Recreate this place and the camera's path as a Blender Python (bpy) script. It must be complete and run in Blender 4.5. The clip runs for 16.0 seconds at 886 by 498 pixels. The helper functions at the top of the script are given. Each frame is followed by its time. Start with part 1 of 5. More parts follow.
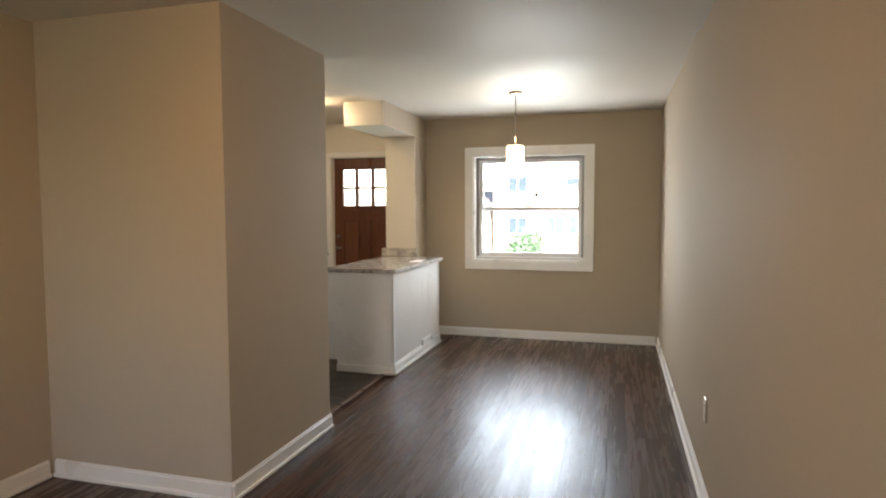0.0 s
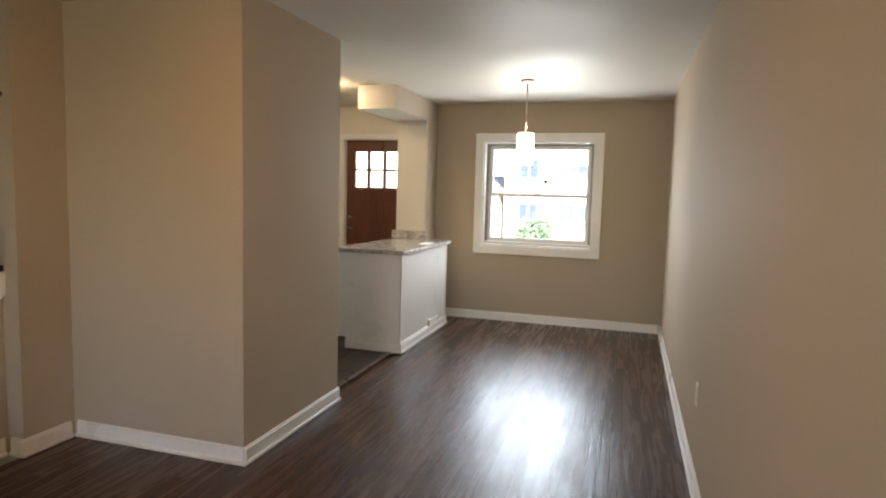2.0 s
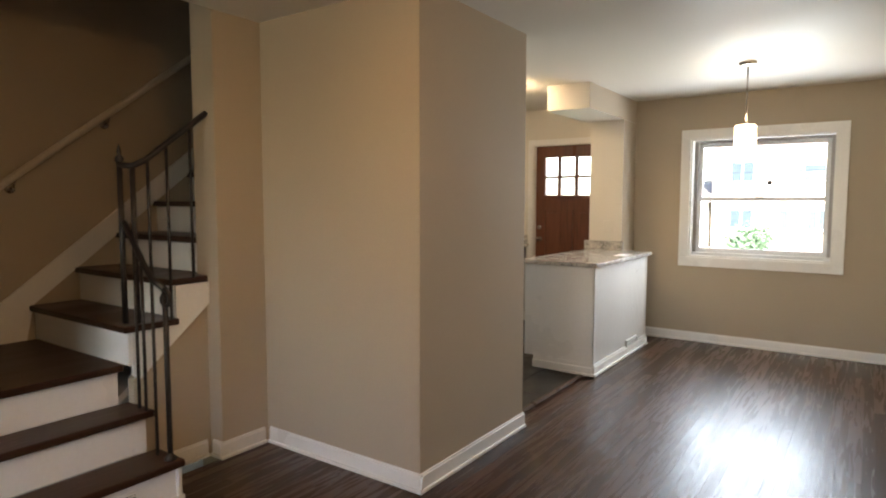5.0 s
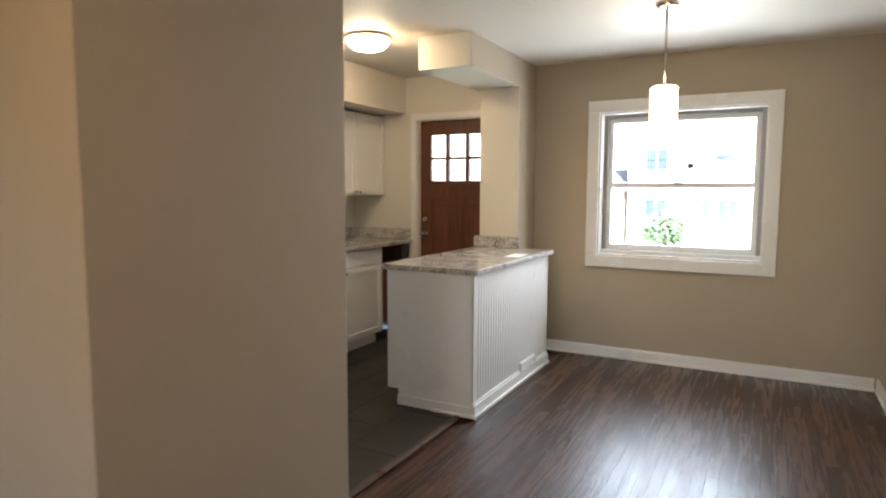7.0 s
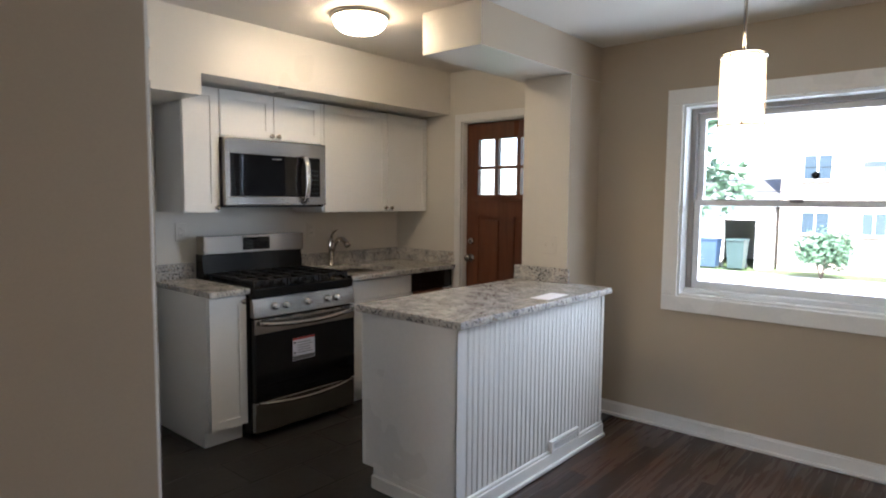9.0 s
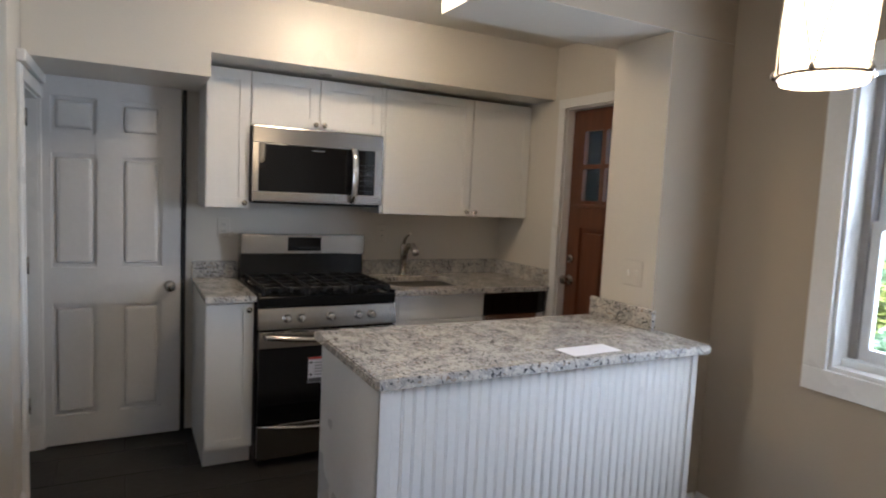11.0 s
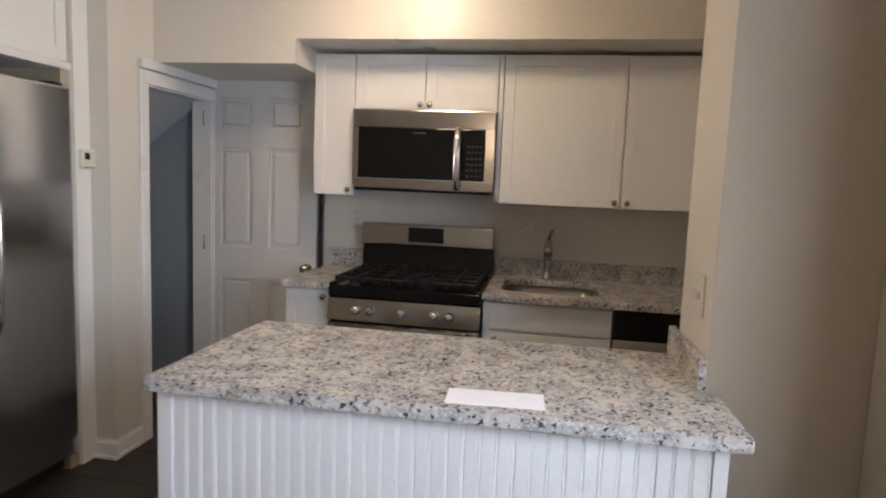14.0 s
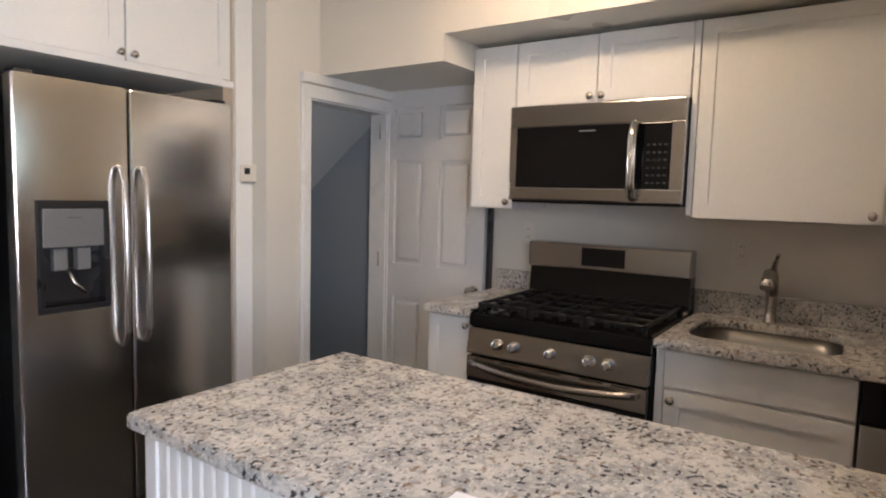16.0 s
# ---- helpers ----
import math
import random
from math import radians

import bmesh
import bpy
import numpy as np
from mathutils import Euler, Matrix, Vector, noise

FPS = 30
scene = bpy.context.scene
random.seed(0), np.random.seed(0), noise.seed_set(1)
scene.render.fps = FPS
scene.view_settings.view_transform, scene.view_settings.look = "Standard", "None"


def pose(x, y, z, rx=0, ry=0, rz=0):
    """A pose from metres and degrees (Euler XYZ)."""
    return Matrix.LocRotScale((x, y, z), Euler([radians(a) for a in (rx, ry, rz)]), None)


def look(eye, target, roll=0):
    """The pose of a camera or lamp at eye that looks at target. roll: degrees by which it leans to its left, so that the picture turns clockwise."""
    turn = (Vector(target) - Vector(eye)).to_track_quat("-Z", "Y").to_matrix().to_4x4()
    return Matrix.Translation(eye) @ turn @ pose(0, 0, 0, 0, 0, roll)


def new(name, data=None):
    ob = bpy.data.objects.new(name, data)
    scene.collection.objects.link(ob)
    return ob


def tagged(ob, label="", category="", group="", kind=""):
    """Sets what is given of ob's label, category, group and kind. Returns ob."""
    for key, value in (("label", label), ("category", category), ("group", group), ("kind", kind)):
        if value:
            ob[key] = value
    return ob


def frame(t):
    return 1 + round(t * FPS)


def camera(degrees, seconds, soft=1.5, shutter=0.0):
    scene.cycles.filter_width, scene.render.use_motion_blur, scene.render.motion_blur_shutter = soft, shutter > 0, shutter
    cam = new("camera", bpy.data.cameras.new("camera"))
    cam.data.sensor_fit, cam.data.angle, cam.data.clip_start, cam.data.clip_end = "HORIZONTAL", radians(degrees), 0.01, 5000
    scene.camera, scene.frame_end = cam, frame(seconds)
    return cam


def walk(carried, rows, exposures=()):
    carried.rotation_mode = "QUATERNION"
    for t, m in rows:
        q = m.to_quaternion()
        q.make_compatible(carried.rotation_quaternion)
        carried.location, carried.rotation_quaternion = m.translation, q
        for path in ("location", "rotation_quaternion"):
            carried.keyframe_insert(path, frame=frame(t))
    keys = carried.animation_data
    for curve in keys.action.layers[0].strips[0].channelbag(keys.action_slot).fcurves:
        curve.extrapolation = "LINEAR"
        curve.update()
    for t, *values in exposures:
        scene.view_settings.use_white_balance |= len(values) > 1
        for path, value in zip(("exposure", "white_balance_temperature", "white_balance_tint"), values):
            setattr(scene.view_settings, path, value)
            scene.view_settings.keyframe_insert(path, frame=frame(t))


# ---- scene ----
cam = camera(72.0, 16.0, soft=2.0, shutter=0.3)
PATH = [
    (0, (0.076, -0.037, 1.420), (-0.473, 1.882, 1.291), -0.2),
    (0.5, (0.136, -0.078, 1.426), (-0.437, 1.832, 1.270), 0.2),
    (1, (0.149, -0.110, 1.430), (-0.423, 1.801, 1.279), 1.2),
    (1.5, (0.141, -0.128, 1.421), (-0.437, 1.779, 1.240), 2.0),
    (2, (0.124, -0.150, 1.426), (-0.454, 1.756, 1.243), 1.5),
    (2.5, (0.090, -0.224, 1.434), (-0.619, 1.639, 1.275), 2.4),
    (3, (0.111, -0.287, 1.476), (-0.861, 1.452, 1.297), 1.2),
    (3.5, (0.122, -0.298, 1.466), (-1.016, 1.339, 1.310), 0.7),
    (6, (-0.080, 0.770, 1.384), (-1.195, 2.422, 1.223), -0.9),
    (6.5, (-0.120, 1.085, 1.438), (-1.113, 2.810, 1.242), -1.3),
    (7, (-0.231, 1.559, 1.381), (-1.166, 3.316, 1.189), 0.2),
    (7.5, (-0.152, 1.898, 1.400), (-1.030, 3.685, 1.202), 0.8),
    (8, (-0.100, 2.197, 1.430), (-1.153, 3.888, 1.250), 0.5),
    (10.5, (-0.145, 3.832, 1.443), (-1.735, 5.033, 1.262), 2.6),
    (11, (-0.091, 4.142, 1.467), (-1.856, 5.065, 1.289), 2.7),
    (11.5, (-0.100, 4.372, 1.449), (-1.985, 5.021, 1.278), 0.7),
    (12, (-0.240, 4.713, 1.432), (-2.173, 5.187, 1.236), 4.6),
    (12.5, (-0.262, 4.976, 1.450), (-2.254, 4.948, 1.288), 1.8),
    (13, (-0.212, 5.235, 1.472), (-2.181, 4.920, 1.336), 0.8),
    (13.5, (-0.224, 5.638, 1.413), (-2.176, 5.236, 1.239), 1.0),
    (14, (-0.388, 5.780, 1.428), (-2.349, 5.452, 1.211), 2.3),
    (14.5, (-0.549, 6.042, 1.421), (-2.434, 5.409, 1.206), -0.4),
    (15, (-0.696, 6.139, 1.411), (-2.436, 5.184, 1.163), 0.4),
    (15.5, (-0.898, 6.058, 1.404), (-2.546, 4.953, 1.152), 1.4),
    (16, (-1.056, 6.077, 1.397), (-2.701, 4.954, 1.219), 1.5),
]
walk(cam, [(t, look(eye, target, roll)) for t, eye, target, roll in PATH], exposures=[(0, 3.12, 6850, 10), (3.5, 3.12, 6850, 10), (6, 3.38, 6750, 10), (6.7, 3.34, 6650, 10), (8, 2.75, 5950, 10), (10.5, 2.75, 5700, 12), (11.6, 2.66, 5800, 12), (13, 2.84, 5950, 15), (14.5, 2.84, 6150, 16), (15.5, 2.88, 6300, 16), (16, 3.0, 6200, 17)])

# ---------------------------------------------------------------- world and sun
SUN_EL, SUN_AZ = 48.0, 150.0
world = bpy.data.worlds.new("sky")
scene.world = world
world.use_nodes = True
wn = world.node_tree
sky = wn.nodes.new("ShaderNodeTexSky")
sky.sky_type = "NISHITA"
sky.sun_disc = False
sky.sun_elevation, sky.sun_rotation = radians(SUN_EL), radians(SUN_AZ)
bgn = wn.nodes["Background"]
bgn.inputs[1].default_value = 0.15
wn.links.new(sky.outputs[0], bgn.inputs[0])
sun = new("sun", bpy.data.lights.new("sun", "SUN"))
sun.data.energy, sun.data.angle, sun.data.color = 5.0, radians(0.6), (1.0, 0.96, 0.9)
az, el = radians(SUN_AZ), radians(SUN_EL)
sun.matrix_world = look((0, 0, 20), (-10 * math.sin(az) * math.cos(el), -10 * math.cos(az) * math.cos(el), 20 - 10 * math.sin(el)))


def window_light(x, y, z, w, h, rz, power, colour):
    """Sky light in a window's opening."""
    ob = new("window_light", bpy.data.lights.new("window_light", "AREA"))
    ob.data.shape, ob.data.size, ob.data.size_y = "RECTANGLE", w, h
    ob.data.energy, ob.data.color = power, colour
    ob.matrix_world = pose(x, y, z, 90, 0, rz)
    return ob


window_light(-0.86, 6.83, 1.43, 1.2, 1.15, 180, 8.5, (0.82, 0.91, 1.0))
window_light(-1.15, -2.68, 1.45, 1.9, 1.3, 0, 2.2, (1.0, 0.95, 0.88))


def bulb(x, y, z, power, radius, colour=(1.0, 0.76, 0.50)):
    ob = new("bulb", bpy.data.lights.new("bulb", "POINT"))
    ob.data.energy, ob.data.shadow_soft_size, ob.data.color = power, radius, colour
    ob.location = (x, y, z)
    return ob


bulb(-0.785, 5.27, 1.84, 0.20, 0.04, (1.0, 0.62, 0.32))


# ---------------------------------------------------------------- materials
def rgb(c):
    return (c[0], c[1], c[2], 1.0)


def material(name, colour, rough=0.6, metal=0.0, vary=0.06, grain=40.0, stain=2.5, bump=0.05, stretch=(1, 1, 1), coat=0.0, piece=0.0, rough_vary=0.08, spec=0.5):
    """A surface with fine grain, broad mottling, a little relief and uneven gloss."""
    m = bpy.data.materials.new(name)
    m.use_nodes = True
    nt = m.node_tree
    p = nt.nodes["Principled BSDF"]
    tc = nt.nodes.new("ShaderNodeTexCoord")
    mp = nt.nodes.new("ShaderNodeMapping")
    mp.inputs["Scale"].default_value = stretch
    geo = nt.nodes.new("ShaderNodeNewGeometry")
    nt.links.new(geo.outputs["Position"], mp.inputs["Vector"])
    fine = nt.nodes.new("ShaderNodeTexNoise")
    fine.inputs["Scale"].default_value = grain
    fine.inputs["Detail"].default_value = 5
    broad = nt.nodes.new("ShaderNodeTexNoise")
    broad.inputs["Scale"].default_value = stain
    broad.inputs["Detail"].default_value = 3
    for n in (fine, broad):
        nt.links.new(mp.outputs[0], n.inputs["Vector"])
    add = nt.nodes.new("ShaderNodeMath")
    add.operation = "ADD"
    nt.links.new(fine.outputs[0], add.inputs[0])
    nt.links.new(broad.outputs[0], add.inputs[1])
    val = add.outputs[0]
    if piece:
        info = nt.nodes.new("ShaderNodeObjectInfo")
        mul = nt.nodes.new("ShaderNodeMath")
        mul.operation = "MULTIPLY_ADD"
        nt.links.new(info.outputs["Random"], mul.inputs[0])
        mul.inputs[1].default_value = piece
        nt.links.new(val, mul.inputs[2])
        off = nt.nodes.new("ShaderNodeMath")
        off.operation = "SUBTRACT"
        nt.links.new(mul.outputs[0], off.inputs[0])
        off.inputs[1].default_value = piece / 2
        val = off.outputs[0]
    ramp = nt.nodes.new("ShaderNodeMapRange")
    ramp.inputs[1].default_value, ramp.inputs[2].default_value = 0.5, 1.5
    nt.links.new(val, ramp.inputs[0])
    mix = nt.nodes.new("ShaderNodeMix")
    mix.data_type = "RGBA"
    mix.inputs[6].default_value = rgb([max(0.0, c * (1 - vary * 1.6)) for c in colour])
    mix.inputs[7].default_value = rgb([min(1.0, c * (1 + vary * 1.6)) for c in colour])
    nt.links.new(ramp.outputs[0], mix.inputs[0])
    nt.links.new(mix.outputs[2], p.inputs["Base Color"])
    rr = nt.nodes.new("ShaderNodeMapRange")
    rr.inputs[1].default_value, rr.inputs[2].default_value = 0.3, 0.7
    rr.inputs[3].default_value, rr.inputs[4].default_value = max(0.02, rough - rough_vary), min(1.0, rough + rough_vary)
    nt.links.new(broad.outputs[0], rr.inputs[0])
    nt.links.new(rr.outputs[0], p.inputs["Roughness"])
    p.inputs["Metallic"].default_value = metal
    p.inputs["Coat Weight"].default_value = coat
    p.inputs["Coat Roughness"].default_value = 0.08
    p.inputs["Specular IOR Level"].default_value = spec
    if bump:
        b = nt.nodes.new("ShaderNodeBump")
        b.inputs["Strength"].default_value = bump
        b.inputs["Distance"].default_value = 0.01
        nt.links.new(fine.outputs[0], b.inputs["Height"])
        nt.links.new(b.outputs[0], p.inputs["Normal"])
    return m


def glow(name, colour, strength):
    m = bpy.data.materials.new(name)
    m.use_nodes = True
    p = m.node_tree.nodes["Principled BSDF"]
    p.inputs["Base Color"].default_value = rgb((0.8, 0.78, 0.72))
    p.inputs["Emission Color"].default_value = rgb(colour)
    p.inputs["Emission Strength"].default_value = strength
    return m


def clear_glass(name, tint=(1, 1, 1), rough=0.0):
    """A thin pane: mostly clear, with a weak mirror gloss."""
    m = bpy.data.materials.new(name)
    m.use_nodes = True
    nt = m.node_tree
    nt.nodes.remove(nt.nodes["Principled BSDF"])
    tr, gl, mx, fr = (nt.nodes.new("ShaderNode" + n) for n in ("BsdfTransparent", "BsdfGlossy", "MixShader", "Fresnel"))
    tr.inputs[0].default_value = rgb(tint)
    gl.inputs["Roughness"].default_value = rough
    fr.inputs[0].default_value = 1.45
    nt.links.new(fr.outputs[0], mx.inputs[0])
    nt.links.new(tr.outputs[0], mx.inputs[1])
    nt.links.new(gl.outputs[0], mx.inputs[2])
    nt.links.new(mx.outputs[0], nt.nodes["Material Output"].inputs[0])
    return m


def granite_material():
    """Pale speckled granite: cream ground, grey clouds, dark and rusty flecks, polished."""
    m = bpy.data.materials.new("granite")
    m.use_nodes = True
    nt = m.node_tree
    p = nt.nodes["Principled BSDF"]
    geo = nt.nodes.new("ShaderNodeNewGeometry")

    def noise_at(scale, detail=4.0, rough=0.6):
        n = nt.nodes.new("ShaderNodeTexNoise")
        n.inputs["Scale"].default_value, n.inputs["Detail"].default_value, n.inputs["Roughness"].default_value = scale, detail, rough
        nt.links.new(geo.outputs["Position"], n.inputs["Vector"])
        return n.outputs[0]

    def layer(under, fac, colour, lo, hi):
        r = nt.nodes.new("ShaderNodeMapRange")
        r.inputs[1].default_value, r.inputs[2].default_value = lo, hi
        nt.links.new(fac, r.inputs[0])
        x = nt.nodes.new("ShaderNodeMix")
        x.data_type = "RGBA"
        nt.links.new(r.outputs[0], x.inputs[0])
        if isinstance(under, tuple):
            x.inputs[6].default_value = rgb(under)
        else:
            nt.links.new(under, x.inputs[6])
        x.inputs[7].default_value = rgb(colour)
        return x.outputs[2]

    def shifted(scale, detail, place):
        n = nt.nodes.new("ShaderNodeTexNoise")
        n.inputs["Scale"].default_value, n.inputs["Detail"].default_value = scale, detail
        mp = nt.nodes.new("ShaderNodeMapping")
        mp.inputs["Location"].default_value = place
        nt.links.new(geo.outputs["Position"], mp.inputs[0])
        nt.links.new(mp.outputs[0], n.inputs["Vector"])
        return n.outputs[0]

    def leaning(a, b, share):
        """Flecks that gather where the broad clouds are dense."""
        k = nt.nodes.new("ShaderNodeMath")
        k.operation = "MULTIPLY_ADD"
        nt.links.new(b, k.inputs[0])
        k.inputs[1].default_value = share
        nt.links.new(a, k.inputs[2])
        return k.outputs[0]

    clouds = shifted(11, 3, (5.2, 1.1, 8.0))
    c = layer((0.63, 0.60, 0.55), clouds, (0.46, 0.44, 0.415), 0.42, 0.62)
    c = layer(c, leaning(noise_at(42), clouds, 0.35), (0.37, 0.36, 0.35), 0.62, 0.78)
    c = layer(c, noise_at(120, 3), (0.74, 0.71, 0.66), 0.56, 0.63)
    c = layer(c, shifted(60, 3, (9.0, 2.0, 4.4)), (0.30, 0.225, 0.165), 0.61, 0.67)
    c = layer(c, leaning(shifted(84, 2.8, (3.1, 7.7, 1.3)), clouds, 0.25), (0.055, 0.055, 0.062), 0.718, 0.755)
    nt.links.new(c, p.inputs["Base Color"])
    p.inputs["Roughness"].default_value = 0.12
    return m


def wood_floor_material(name, dark, light, rough):
    """Dark stained oak strips: tone from strip to strip, soft grain along y, open pores in the satin varnish."""
    m = bpy.data.materials.new(name)
    m.use_nodes = True
    nt = m.node_tree
    p = nt.nodes["Principled BSDF"]
    geo = nt.nodes.new("ShaderNodeNewGeometry")
    info = nt.nodes.new("ShaderNodeObjectInfo")

    def noise_along(scale, stretch, detail, twist=0.0):
        mp = nt.nodes.new("ShaderNodeMapping")
        mp.inputs["Scale"].default_value = stretch
        nt.links.new(geo.outputs["Position"], mp.inputs["Vector"])
        n = nt.nodes.new("ShaderNodeTexNoise")
        n.inputs["Scale"].default_value, n.inputs["Detail"].default_value, n.inputs["Distortion"].default_value = scale, detail, twist
        nt.links.new(mp.outputs[0], n.inputs["Vector"])
        return n.outputs[0]

    def weigh(a, share, b):
        k = nt.nodes.new("ShaderNodeMath")
        k.operation = "MULTIPLY_ADD"
        nt.links.new(a, k.inputs[0])
        k.inputs[1].default_value = share
        if isinstance(b, float):
            k.inputs[2].default_value = b
        else:
            nt.links.new(b, k.inputs[2])
        return k.outputs[0]

    def span(a, lo, hi, low, high):
        r = nt.nodes.new("ShaderNodeMapRange")
        for k, v in enumerate((lo, hi, low, high)):
            r.inputs[k + 1].default_value = v
        nt.links.new(a, r.inputs[0])
        return r.outputs[0]

    grain = noise_along(38, (1, 0.055, 1), 3.5, 1.0)
    pores = noise_along(150, (1, 0.05, 1), 3, 1.2)
    cloud = noise_along(1.6, (1, 0.5, 1), 3)
    each = nt.nodes.new("ShaderNodeMath")
    each.operation = "FRACT"
    nt.links.new(weigh(geo.outputs["Random Per Island"], 1.0, info.outputs["Random"]), each.inputs[0])
    strip = each.outputs[0]
    tone = weigh(strip, 0.36, weigh(grain, 0.55, weigh(cloud, 0.60, 0.02)))
    mix = nt.nodes.new("ShaderNodeMix")
    mix.data_type = "RGBA"
    mix.inputs[6].default_value, mix.inputs[7].default_value = rgb(dark), rgb(light)
    nt.links.new(span(tone, 0.56, 1.03, 0.0, 1.0), mix.inputs[0])
    nt.links.new(mix.outputs[2], p.inputs["Base Color"])
    nt.links.new(weigh(strip, 0.08, span(cloud, 0.3, 0.7, rough - 0.06, rough + 0.03)), p.inputs["Roughness"])
    p.inputs["Specular IOR Level"].default_value = 0.2
    p.inputs["Coat Weight"].default_value = 0.6
    nt.links.new(weigh(strip, 0.08, span(grain, 0.3, 0.7, 0.15, 0.30)), p.inputs["Coat Roughness"])
    b = nt.nodes.new("ShaderNodeBump")
    b.inputs["Strength"].default_value, b.inputs["Distance"].default_value = 0.22, 0.010
    nt.links.new(weigh(pores, 0.5, weigh(grain, 0.6, 0.0)), b.inputs["Height"])
    nt.links.new(b.outputs[0], p.inputs["Normal"])
    nt.links.new(b.outputs[0], p.inputs["Coat Normal"])
    return m


def brushed_material(name, colour, rough=0.3, along=(1, 1, 40)):
    return material(name, colour, rough, metal=1.0, vary=0.012, grain=30, stain=1.5, bump=0.0, stretch=along, rough_vary=0.004)


TAUPE = material("taupe_wall_paint", (0.45, 0.38, 0.292), 0.78, vary=0.03, grain=160, stain=0.9, bump=0.04, spec=0.22)
CREAM = material("cream_wall_paint", (0.70, 0.66, 0.59), 0.34, vary=0.03, grain=160, stain=0.9, bump=0.05, spec=0.3)
CEILING = material("ceiling_paint", (0.66, 0.62, 0.56), 0.6, vary=0.03, grain=140, stain=0.8, bump=0.05)
WHITE = material("white_gloss_trim_paint", (0.80, 0.79, 0.77), 0.32, vary=0.03, grain=60, stain=2, bump=0.02)
CABINET = material("white_cabinet_paint", (0.79, 0.78, 0.755), 0.38, vary=0.02, grain=60, stain=2, bump=0.015)
DOORWHITE = material("white_door_paint", (0.70, 0.69, 0.68), 0.4, vary=0.03, grain=50, stain=1.5, bump=0.03)
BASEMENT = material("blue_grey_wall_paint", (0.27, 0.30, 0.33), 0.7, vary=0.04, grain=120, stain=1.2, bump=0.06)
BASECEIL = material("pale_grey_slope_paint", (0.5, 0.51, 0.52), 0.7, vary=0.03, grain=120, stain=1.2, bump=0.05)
FLOOR = wood_floor_material("dark_oak_floor", (0.022, 0.0088, 0.0046), (0.078, 0.030, 0.014), 0.38)
TREAD = material("dark_stained_tread_wood", (0.034, 0.014, 0.008), 0.34, vary=0.3, grain=60, stain=4, bump=0.12, stretch=(1, 0.1, 1), spec=0.3)
TILE = material("dark_slate_floor_tile", (0.026, 0.0235, 0.021), 0.38, vary=0.22, grain=30, stain=4, bump=0.12, piece=0.5, spec=0.4)
GROUT = material("dark_grout", (0.030, 0.028, 0.026), 0.85, vary=0.1, grain=200, stain=5)
GRANITE = granite_material()
STEEL = brushed_material("brushed_steel", (0.44, 0.415, 0.385), 0.19)
STEELV = brushed_material("brushed_steel_upright", (0.76, 0.75, 0.735), 0.17, (40, 40, 1))
# steel for the sink bowl, darkened: the bowl's shade is put into the colour
SHADEDSINKSTEEL = brushed_material("shaded_satin_sink_steel", (0.22, 0.21, 0.195), 0.35)
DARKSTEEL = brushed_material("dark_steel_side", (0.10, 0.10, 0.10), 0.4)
CHROME = material("polished_chrome", (0.75, 0.73, 0.70), 0.12, metal=1.0, vary=0.02, bump=0.0, rough_vary=0.03)
NICKEL = material("satin_nickel", (0.54, 0.50, 0.45), 0.22, metal=1.0, vary=0.05, bump=0.0, rough_vary=0.05)
BLACKGLASS = material("black_glass", (0.005, 0.005, 0.006), 0.03, vary=0.05, bump=0.0, rough_vary=0.02, spec=0.38)
BLACK = material("black_enamel", (0.006, 0.006, 0.006), 0.14, vary=0.1, grain=60, bump=0.0, rough_vary=0.03, spec=0.3)
CASTIRON = material("cast_iron", (0.008, 0.008, 0.008), 0.5, spec=0.3, vary=0.2, grain=150, bump=0.15)
IRON = material("black_painted_iron", (0.016, 0.013, 0.012), 0.42, vary=0.2, grain=120, bump=0.08)
DARKPLASTIC = material("dark_grey_plastic", (0.018, 0.018, 0.019), 0.3, vary=0.1, bump=0.02)
GREYPLASTIC = material("grey_plastic", (0.17, 0.17, 0.17), 0.35, vary=0.05, bump=0.0)
WHITEPLASTIC = material("white_plastic", (0.70, 0.66, 0.59), 0.35, vary=0.02, bump=0.0)
PAPER = material("white_paper", (0.88, 0.87, 0.90), 0.7, vary=0.02, grain=90, bump=0.02)
KEYMARK = material("dim_key_print", (0.022, 0.022, 0.022), 0.6, vary=0.05, bump=0.0)
INK = material("grey_print", (0.12, 0.12, 0.13), 0.7, vary=0.05, bump=0.0)
REDINK = material("red_print", (0.5, 0.06, 0.05), 0.7, vary=0.05, bump=0.0)
XDOOR = material("red_brown_door_wood", (0.14, 0.048, 0.022), 0.35, vary=0.3, grain=45, stain=3, bump=0.08, stretch=(1, 1, 0.08))
VINYL = material("white_vinyl_frame", (0.74, 0.75, 0.76), 0.4, vary=0.03, bump=0.0)
GREYVINYL = material("grey_window_track", (0.32, 0.30, 0.29), 0.5, vary=0.1, bump=0.02)
GLASS = clear_glass("window_glass")
FROST = clear_glass("door_glass", (0.93, 0.97, 1.0), 0.05)
SHADE = glow("lit_linen_shade", (1.0, 0.72, 0.42), 1.4)
DOME = glow("lit_opal_glass", (1.0, 0.75, 0.47), 7.0)
DOMEWARM = glow("lit_warm_opal_glass", (1.0, 0.58, 0.27), 5.8)
OAKRAIL = material("pale_painted_handrail", (0.66, 0.60, 0.50), 0.4, vary=0.08, grain=60, bump=0.03)
BRASS = material("threshold_wood", (0.08, 0.045, 0.028), 0.35, vary=0.15, grain=60, bump=0.05)


